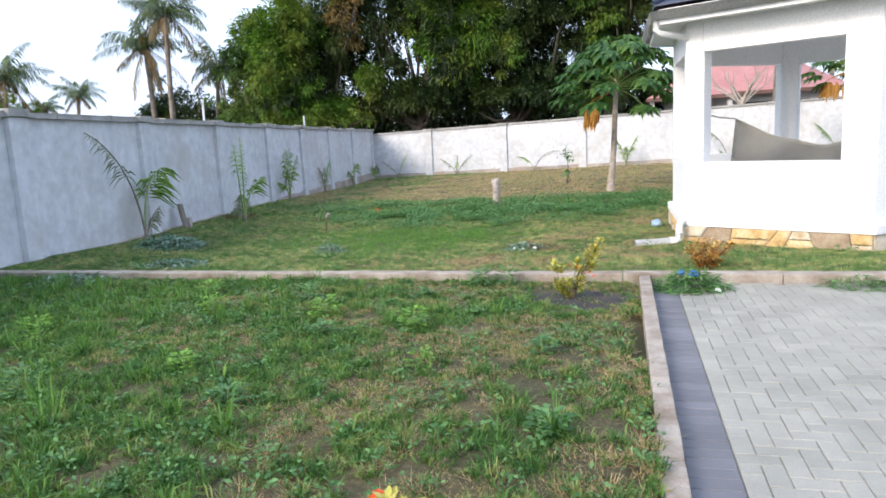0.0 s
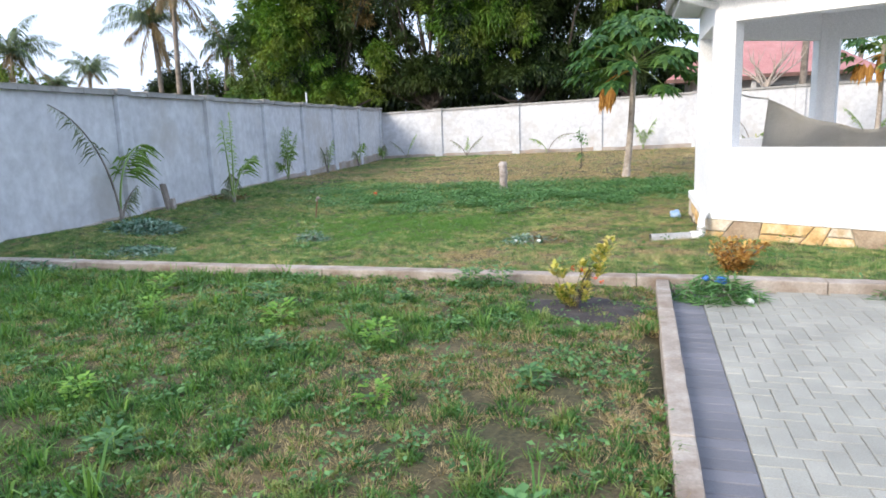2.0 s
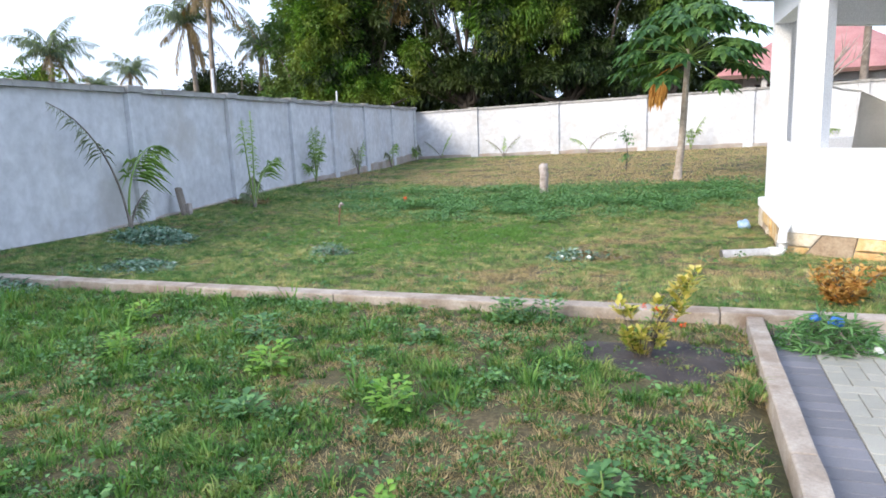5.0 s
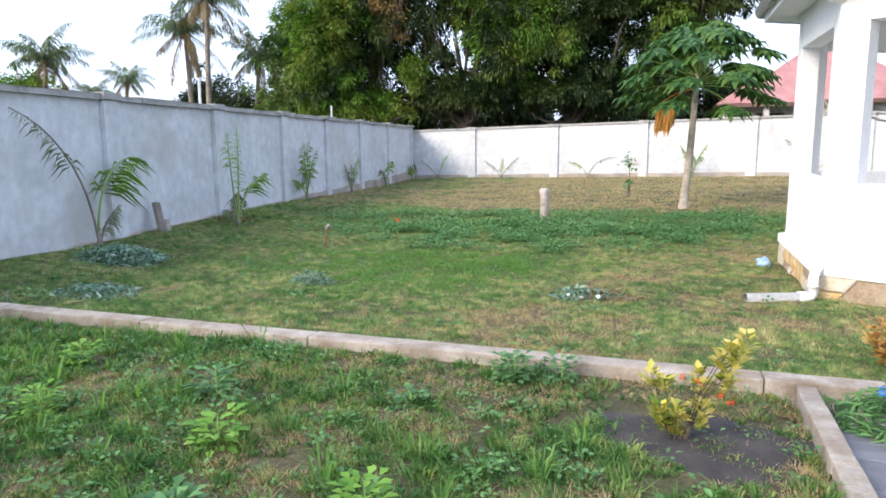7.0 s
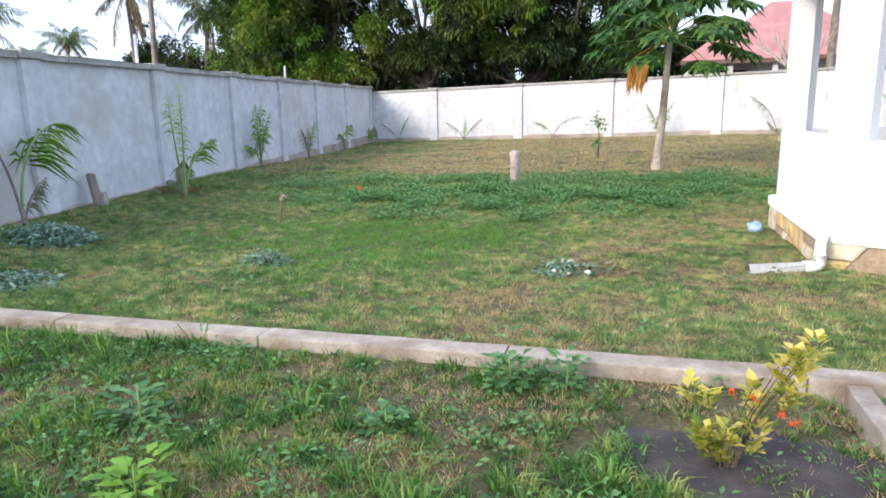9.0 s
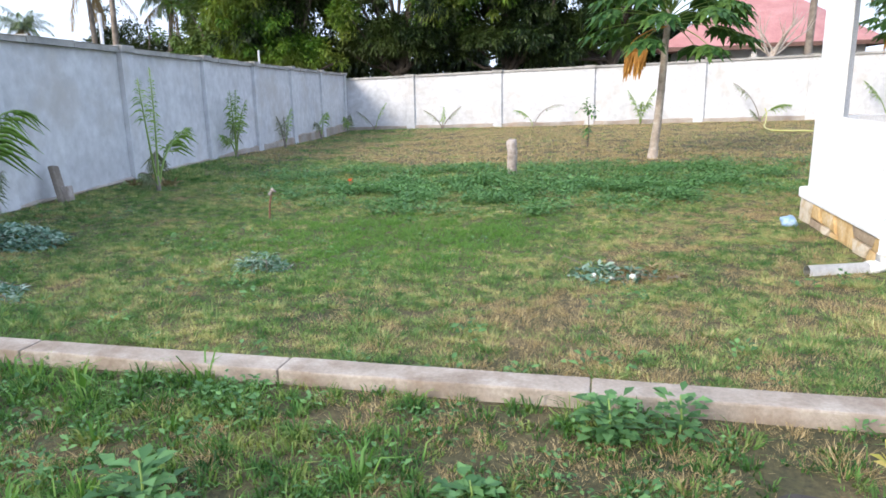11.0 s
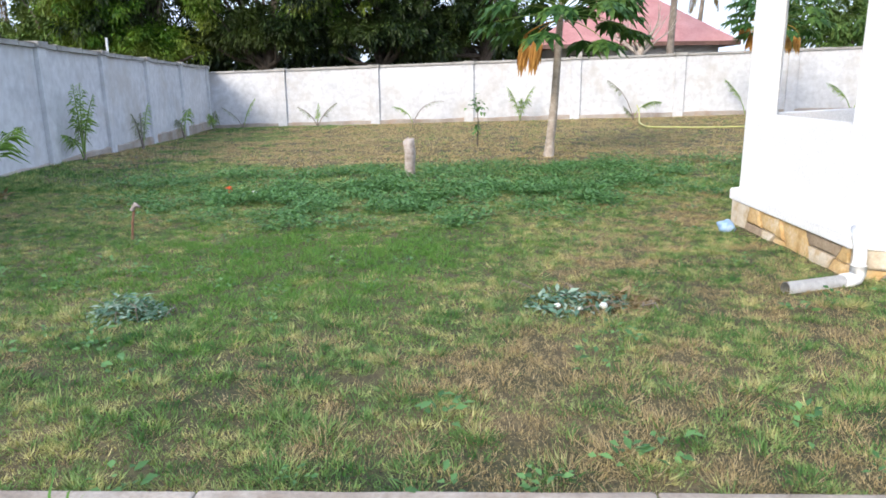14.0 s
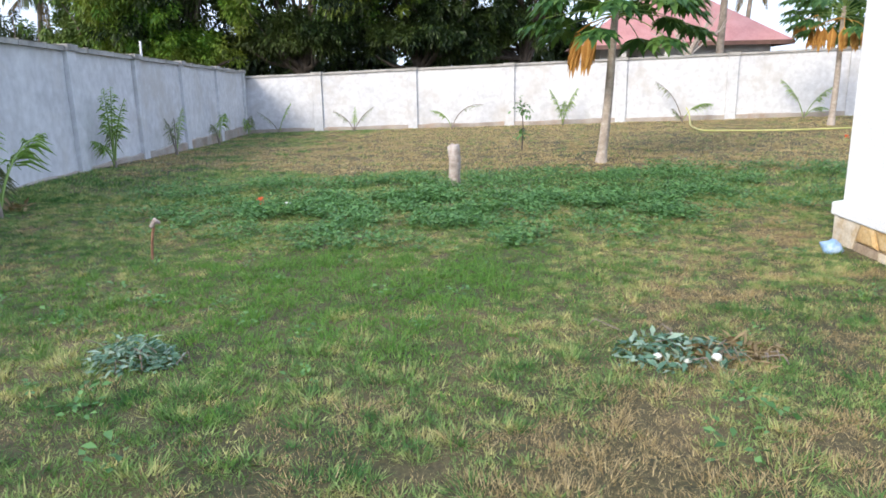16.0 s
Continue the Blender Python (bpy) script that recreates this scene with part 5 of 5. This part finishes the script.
def sprayed_croton(place, seed):
    """Bare thin stems that carry separate sprays of blunt yellow leaves, with red flower heads between."""
    rng = np.random.default_rng(seed)
    shrub = thing("yellow_croton", place, "yellow-leaved croton shrub with red flowers in bare soil", "shrub")
    sprays = (((-0.03, 0.0, 0.10), 26), ((0.03, 0.03, 0.05), 14), ((-0.07, -0.02, 0.17), 18), ((0.02, -0.03, 0.2), 12), ((0.13, 0.02, 0.12), 9), ((-0.06, 0.02, 0.33), 12), ((-0.13, 0.03, 0.36), 7),
              ((0.14, 0.0, 0.22), 8), ((0.15, 0.05, 0.31), 9), ((0.12, 0.02, 0.38), 8), ((0.24, 0.03, 0.35), 10), ((0.27, 0.0, 0.43), 9), ((0.22, 0.04, 0.48), 7), ((0.30, 0.03, 0.5), 8), ((0.27, 0.02, 0.55), 8), ((0.34, 0.02, 0.6), 7))
    for (x, y, z), n in sprays:
        bm = bmesh.new()
        x, z, n = x * 0.9, z * 0.88, int(n * 2.4)
        tube(bm, [(x * 0.15, y * 0.15, -0.04), (x * 0.45, y * 0.5, z * 0.5), (x, y, z + 0.02)], [0.0035, 0.003, 0.002], 5, False)
        stem = part("stem", bm, M_BARK_DARK, shrub)
        az = rng.uniform(0, 2 * np.pi, n)
        out = np.stack([np.cos(az), np.sin(az), rng.uniform(0.3, 1.6, n)], -1)
        at = np.array([x, y, z]) + out * [0.5, 0.5, 0] * 0.03 + np.stack([0 * az, 0 * az, rng.uniform(-0.05, 0.035, n)], -1)
        ob = new("leaf_spray", leaf_mesh("leaf_spray", at, out, np.tile([0, 0, 1.0], (n, 1)), 0.064 * rng.uniform(0.7, 1.25, n), 0.038, M_YELLOW, 0.1, 0.15))
        ob.parent = stem
    for x, y, z in ((0.03, -0.02, 0.34), (0.11, -0.03, 0.33), (0.25, -0.04, 0.24), (0.2, -0.04, 0.27)):
        n = 16
        way = rng.normal(0, 1, (n, 3)) + [0, 0, 0.5]
        ob = new("flower_head", leaf_mesh("flower_head", rng.normal(0, 0.008, (n, 3)) + [x, y, z], way, np.tile([0, 0, 1.0], (n, 1)), 0.018, 0.011, M_RED, 0.1, 0.2))
        ob.parent = shrub
        ob["label"] = "small orange-red flower head"
    return shrub


sprayed_croton((-0.5, 6.26, ground_z(-0.5, 6.26)), 11)
croton("orange_croton", (0.90, 7.85, ground_z(0.9, 7.85)), 18, 0.055, 0.30, 0.25, M_ORANGE, "low orange-brown croton bush beside the gazebo", 12, None, 0.09, 14)
croton("yellow_croton", (-0.83, 2.22, ground_z(-0.83, 2.22)), 8, 0.06, 0.10, 0.08, M_YELLOW, "small yellow croton shrub with red flowers", 13, M_RED, 0.08, 12)


def soil_bed():
    bm = bmesh.new()
    ring = []
    c = bm.verts.new((-0.40, 6.34, ground_z(-0.40, 6.34) + 0.014))
    for k in range(26):
        a_ = k / 26 * 2 * math.pi
        r = 1 + 0.5 * noise.noise(Vector((math.cos(a_) * 1.6, math.sin(a_) * 1.6, 3)))
        x, y = -0.40 + 0.58 * r * math.cos(a_), 6.32 + 0.42 * r * math.sin(a_)
        mx, my = -0.40 + 0.34 * r * math.cos(a_), 6.32 + 0.24 * r * math.sin(a_)
        ring.append((bm.verts.new((mx, my, ground_z(mx, my) + 0.02 + 0.012 * noise.noise(Vector((mx * 9, my * 9, 1))))), bm.verts.new((x, y, ground_z(x, y) - 0.012))))
    for k in range(26):
        a_, b_ = ring[k], ring[(k + 1) % 26]
        bm.faces.new((c, a_[0], b_[0]))
        bm.faces.new((a_[0], a_[1], b_[1], b_[0]))
    ob = mesh_object("soil_bed", bm, M_BED)
    tagged(ob, "bare dark soil bed around the croton shrub", "soil bed", kind="structure")


soil_bed()


# ---- loose things on the lawn ----
def stump():
    s = thing("wooden_post", (-3.0, 16.6, ground_z(-3.0, 16.6)), "short weathered wooden post standing in the lawn", "post")
    bm = bmesh.new()
    tube(bm, [(0, 0, -0.1), (0.0, 0, 0.15), (0.01, 0, 0.4), (-0.01, 0, 0.62), (-0.015, 0, 0.64)], [0.1, 0.092, 0.088, 0.092, 0.075], 12)
    for v in bm.verts:
        v.co += Vector((noise.noise(v.co * 7), noise.noise(v.co * 7 + Vector((5, 0, 0))), 0)) * 0.02
        if v.co.z > 0.6:
            v.co.z += 0.05 * noise.noise(v.co * 14)
    part("log", bm, M_WOOD_GREY, s)


stump()


def stake():
    s = thing("stake", (-5.45, 11.9, ground_z(-5.45, 11.9)), "rusty stick with a knotted top in the grass", "stake")
    bm = bmesh.new()
    tube(bm, [(0, 0, -0.1), (0.02, 0.02, 0.18), (0.05, 0.04, 0.37)], [0.014, 0.013, 0.012], 6)
    part("rod", bm, M_RUST, s)
    bm = bmesh.new()
    tube(bm, [(0.02, 0.03, 0.31), (0.07, 0.02, 0.37), (0.11, 0.03, 0.34)], [0.02, 0.03, 0.012], 6)
    part("knot", bm, M_WOOD_GREY, s)


stake()


def leaning_block():
    x, y, z = on_side(22.7, 0.1)
    b = thing("leaning_slab", (x, y, z), "dark stained stone slab leaning against the wall", "stone slab", turn=-80.5)
    bm = bmesh.new()
    box(bm, -0.09, 0.0, -0.1, 0.09, 0.07, 0.5, 0.015, pose(0, 0.16, 0, 14, -8, 3))
    for v in bm.verts:
        v.co += Vector((noise.noise(v.co * 6), noise.noise(v.co * 6 + Vector((2, 0, 0))), noise.noise(v.co * 5))) * 0.02
    part("slab", bm, M_BARK, b)
    bm = bmesh.new()
    box(bm, -0.16, 0, -0.1, 0.02, 0.12, 0.2, 0.015, pose(0, 0.17, 0, 6, -4, 10))
    part("footing_block", bm, M_WOOD_GREY, b, "grey stone block at its foot")


leaning_block()


def cut_pile(place, radius, height, count, material, label, seed, length=0.14, width=0.05):
    rng = np.random.default_rng(seed)
    p = thing("cut_leaves", place, label, "garden waste", "heaps of cut leaves on the lawn")
    r = np.sqrt(rng.uniform(0, 1, count)) * radius
    a_ = rng.uniform(0, 2 * np.pi, count)
    at = np.stack([r * np.cos(a_), r * np.sin(a_) * 0.75, height * (1 - (r / radius) ** 2) * rng.uniform(0.1, 1.0, count)], -1)
    way = rng.normal(0, 1, (count, 3)) * [1, 1, 0.35]
    ob = new("foliage", leaf_mesh("foliage", at, way, np.tile([0, 0, 1.0], (count, 1)) + rng.normal(0, 0.35, (count, 3)), length * rng.uniform(0.6, 1.3, count), width, material, 0.1, 0.2))
    ob.parent = p
    bm = bmesh.new()
    for k in range(9):
        q = rng.normal(0, radius * 0.4, 3)
        d = rng.normal(0, radius * 0.25, 3)
        tube(bm, [(q[0], q[1], 0.02), (q[0] + d[0], q[1] + d[1], 0.03 + height * 0.4), (q[0] + 1.3 * d[0], q[1] + 1.3 * d[1], 0.02)], 0.004, 4)
    part("twigs", bm, M_BARK, p)
    return p


cut_pile((-7.5, 10.0, ground_z(-7.5, 10.0)), 0.66, 0.22, 1300, M_WEED_GREY, "heap of wilted grey-green cut leaves beneath the palm", 21, 0.09, 0.038)
cut_pile((-6.1, 8.2, ground_z(-6.1, 8.2)), 0.5, 0.1, 700, M_WEED_GREY, "thin spread of wilted cut leaves on the lawn", 22, 0.08, 0.03)
cut_pile((-6.6, 6.9, ground_z(-6.6, 6.9)), 0.55, 0.1, 600, M_WEED_GREY, "wilted cut leaves lying against the kerb", 23, 0.08, 0.03)
cut_pile((-4.31, 9.47, ground_z(-4.31, 9.47)), 0.26, 0.16, 420, M_WEED_GREY, "small clump of pale grey-green weed leaves", 24, 0.07, 0.02)
cut_pile((-1.37, 9.74, ground_z(-1.37, 9.74)), 0.36, 0.10, 260, M_WEED_GREY, "heap of pale wilted leaves and torn plastic", 25, 0.08, 0.034)
cut_pile((-1.05, 9.75, ground_z(-1.05, 9.75)), 0.28, 0.09, 170, M_COCO_DRY, "heap of brown dead twigs and leaves", 26, 0.12, 0.02)
cut_pile((0.62, 6.83, PAVING_Z), 0.34, 0.2, 700, M_WEED, "heap of cut grass lying in the paving corner", 27, 0.13, 0.016)
cut_pile((2.1, 6.98, PAVING_Z), 0.3, 0.1, 260, M_WEED, "cut grass lying on the paving against the kerb", 28, 0.12, 0.014)
cut_pile((-8.62, 14.2, ground_z(-8.62, 14.2)), 0.38, 0.08, 90, M_COCO_DRY, "dry palm husks around the foot of the palm", 29, 0.2, 0.06)


def crumpled(name, place, size, material, label, category, seed):
    ob_t = thing(name, place, label, category)
    bm = bmesh.new()
    bmesh.ops.create_icosphere(bm, subdivisions=3, radius=size)
    for v in bm.verts:
        k = v.co.copy()
        v.co *= 1 + 0.35 * noise.noise(k * (2.2 / size) * 0.6 + Vector((seed, 0, 0))) + 0.12 * noise.noise(k * (6 / size) * 0.6)
        v.co.z = v.co.z * 0.8 + size * 0.62
    for f_ in bm.faces:
        f_.smooth = True
    part("crumpled_skin", bm, material, ob_t)
    return ob_t


crumpled("plastic_ball", (0.56, 12.2, ground_z(0.56, 12.2)), 0.085, M_BLUE, "crumpled pale blue plastic ball beside the plinth", "ball", 3)
crumpled("plastic_scrap", (0.66, 6.85, 0.03), 0.045, M_BLUE_BAG, "scrap of blue plastic in the cut grass", "litter", 5)
crumpled("plastic_scrap", (0.55, 6.91, 0.04), 0.035, M_BLUE_BAG, "small scrap of blue plastic in the cut grass", "litter", 6)
crumpled("plastic_scrap", (0.86, 6.7, PAVING_Z), 0.03, M_CLEAR_BAG, "scrap of pale plastic in the cut grass", "litter", 7)
for sx, sy, sr, sd in ((-1.5, 9.62, 0.022, 14), (-1.36, 9.56, 0.018, 15), (-1.2, 9.6, 0.026, 16)):
    crumpled("plastic_scrap", (sx, sy, ground_z(sx, sy) + 0.03), sr, M_CLEAR_BAG, "torn pale plastic in the heap of leaves", "litter", sd)
crumpled("plastic_scrap", (-5.0, 14.6, ground_z(-5.0, 14.6) + 0.05), 0.04, M_CLEAR_BAG, "scrap of white plastic in the weeds", "litter", 10)


def red_flower(place, seed):
    f_ = thing("red_flower", place, "small orange-red flower among the weeds", "flower", "red flowers in the lawn")
    rng = np.random.default_rng(seed)
    n = 22
    way = rng.normal(0, 1, (n, 3)) + [0, 0, 0.6]
    ob = new("petals", leaf_mesh("petals", rng.normal(0, 0.02, (n, 3)) + [0, 0, 0.16], way, np.tile([0, 0, 1.0], (n, 1)), 0.055, 0.035, M_RED, 0.1, 0.2))
    ob.parent = f_
    bm = bmesh.new()
    tube(bm, [(0, 0, -0.03), (0, 0, 0.16)], 0.006, 4)
    part("stem", bm, M_STALK, f_)


red_flower((-5.25, 14.3, ground_z(-5.25, 14.3)), 1)
red_flower((5.76, 22.9, ground_z(5.76, 22.9)), 2)
red_flower((-0.91, 2.3, ground_z(-0.91, 2.3) - 0.09), 3)


def hose():
    h = thing("garden_hose", (0, 0, 0), "yellow garden hose lying on the dry grass", "garden hose")
    pts = []
    for k in range(40):
        u = k / 39
        if u < 0.25:
            v = u / 0.25
            x, y = 4.75 - 0.9 * math.sin(v * 1.57) ** 1.5 - 0.1 * v, 33.0 - 5.6 * v
        else:
            v = (u - 0.25) / 0.75
            x, y = 3.75 + 5.2 * v, 27.4 - 0.75 * math.sin(v * 3.1) - 0.2 * v
        z = ground_z(x, y) + 0.05 + (0.45 * max(0, 1 - u / 0.1))
        pts.append((x, y, z))
    bm = bmesh.new()
    tube(bm, pts, 0.024, 6)
    part("tube", bm, M_HOSE, h)


hose()


def hammock():
    """A canvas hammock slung across the gazebo."""
    h = thing("hammock", (0, 0, 0), "beige canvas hammock slung between the gazebo pillars", "hammock")
    a_, b_ = Vector((1.66, 11.3, 1.53)), Vector((4.25, 11.6, 1.5))
    bm = bmesh.new()
    rows, cols = 30, 10
    grid = []
    for i in range(rows + 1):
        u = i / rows
        top = a_.lerp(b_, u) + Vector((0, 0, -0.42 * (1 - abs(2 * u - 1) ** 1.7)))
        drop = 0.72 - 0.32 * math.sin(u * math.pi)
        row = []
        for j in range(cols + 1):
            v = j / cols
            row.append(bm.verts.new((top.x - 0.08 * v * (1 - u), top.y + 0.55 * v * math.sin(u * math.pi) + 0.03 * math.sin(u * 17 + v * 4), top.z - drop * math.sin(v * 1.57) + 0.015 * math.sin(u * 23))))
        grid.append(row)
    for i in range(rows):
        for j in range(cols):
            bm.faces.new((grid[i][j], grid[i + 1][j], grid[i + 1][j + 1], grid[i][j + 1])).smooth = True
    bmesh.ops.solidify(bm, geom=bm.faces[:], thickness=0.004)
    part("canvas", bm, M_HAMMOCK, h)
    for p, q in ((a_, Vector((*hex_corner(1, HEX_SIDE - 0.28), 1.62))), (b_, Vector((*hex_corner(3, HEX_SIDE - 0.28), 1.55)))):
        bm = bmesh.new()
        tube(bm, [p, p.lerp(q, 0.5) + Vector((0, 0, -0.02)), q], 0.012, 6)
        part("rope", bm, M_HAMMOCK, h)


hammock()


def wall_rod(d, height):
    p = CORNER + SIDE * d - Vector((-SIDE.y, SIDE.x)) * 0.1
    r = thing("wall_rod", (p.x, p.y, WALL_TOP + 0.003 * d), "thin pale steel rod standing on the wall coping", "steel rod", "steel rods on the wall")
    bm = bmesh.new()
    tube(bm, [(0, 0, -0.02), (0.01, 0, height)], 0.028, 6)
    part("rod", bm, M_STEEL, r)


wall_rod(20.4, 0.52)
wall_rod(12.1, 0.38)

# single larger weeds on the front lawn
for k, (x, y, n, ln, wd, ht, mat, lab) in enumerate((
        (-1.62, 5.1, 34, 0.13, 0.09, 0.20, M_WEED_LIGHT, "bright light-green leafy weed in the lawn"),
        (-3.7, 5.5, 44, 0.13, 0.08, 0.2, M_WEED_LIGHT, "bright light-green feathery weed clump"),
        (-2.58, 5.5, 26, 0.15, 0.10, 0.18, M_WEED_LIGHT, "light-green broad-leaved weed among the grass"),
        (-1.43, 6.84, 40, 0.14, 0.11, 0.2, M_WEED, "dark broad-leaved weed growing against the kerb"),
        (-1.15, 6.9, 30, 0.13, 0.10, 0.22, M_WEED, "leafy green weed growing against the kerb"),
        (-3.0, 6.05, 34, 0.17, 0.10, 0.2, M_WEED, "green broad-leaved weed in the lawn"),
        (-4.26, 6.3, 30, 0.14, 0.1, 0.16, M_WEED_LIGHT, "light-green broad-leaved weed near the kerb"),
        (-2.9, 3.9, 30, 0.12, 0.08, 0.14, M_WEED_LIGHT, "light-green low weed in the lawn"),
        (-1.3, 4.2, 24, 0.11, 0.07, 0.14, M_WEED_LIGHT, "light-green low weed among dry grass"),
        (-0.35, 3.2, 30, 0.12, 0.09, 0.14, M_WEED, "green broad-leaved weed beside the lane kerb"),
        (-0.55, 4.6, 26, 0.12, 0.09, 0.12, M_WEED, "green broad-leaved weed beside the lane kerb"),
        (-2.25, 3.4, 34, 0.14, 0.07, 0.12, M_WEED, "dark green spreading weed in the lawn"),
        (-2.35, 4.9, 30, 0.13, 0.1, 0.1, M_WEED, "dark green broad-leaved weed among the grass"),
        (-4.6, 4.4, 46, 0.15, 0.05, 0.26, M_WEED_LIGHT, "tall light-green weed clump"),
        (-3.6, 3.3, 40, 0.15, 0.06, 0.22, M_WEED, "tall green weed clump in the lawn"),
        (-1.9, 6.3, 26, 0.12, 0.1, 0.1, M_WEED, "green broad-leaved weed in the lawn"))):
    rosette("weed", (x, y, ground_z(x, y)), int(n * 2.6), ln * 0.5, wd * 0.46, ht * 0.85, mat, lab, "weed", 200 + k)

plant_lawn()
build_paving()
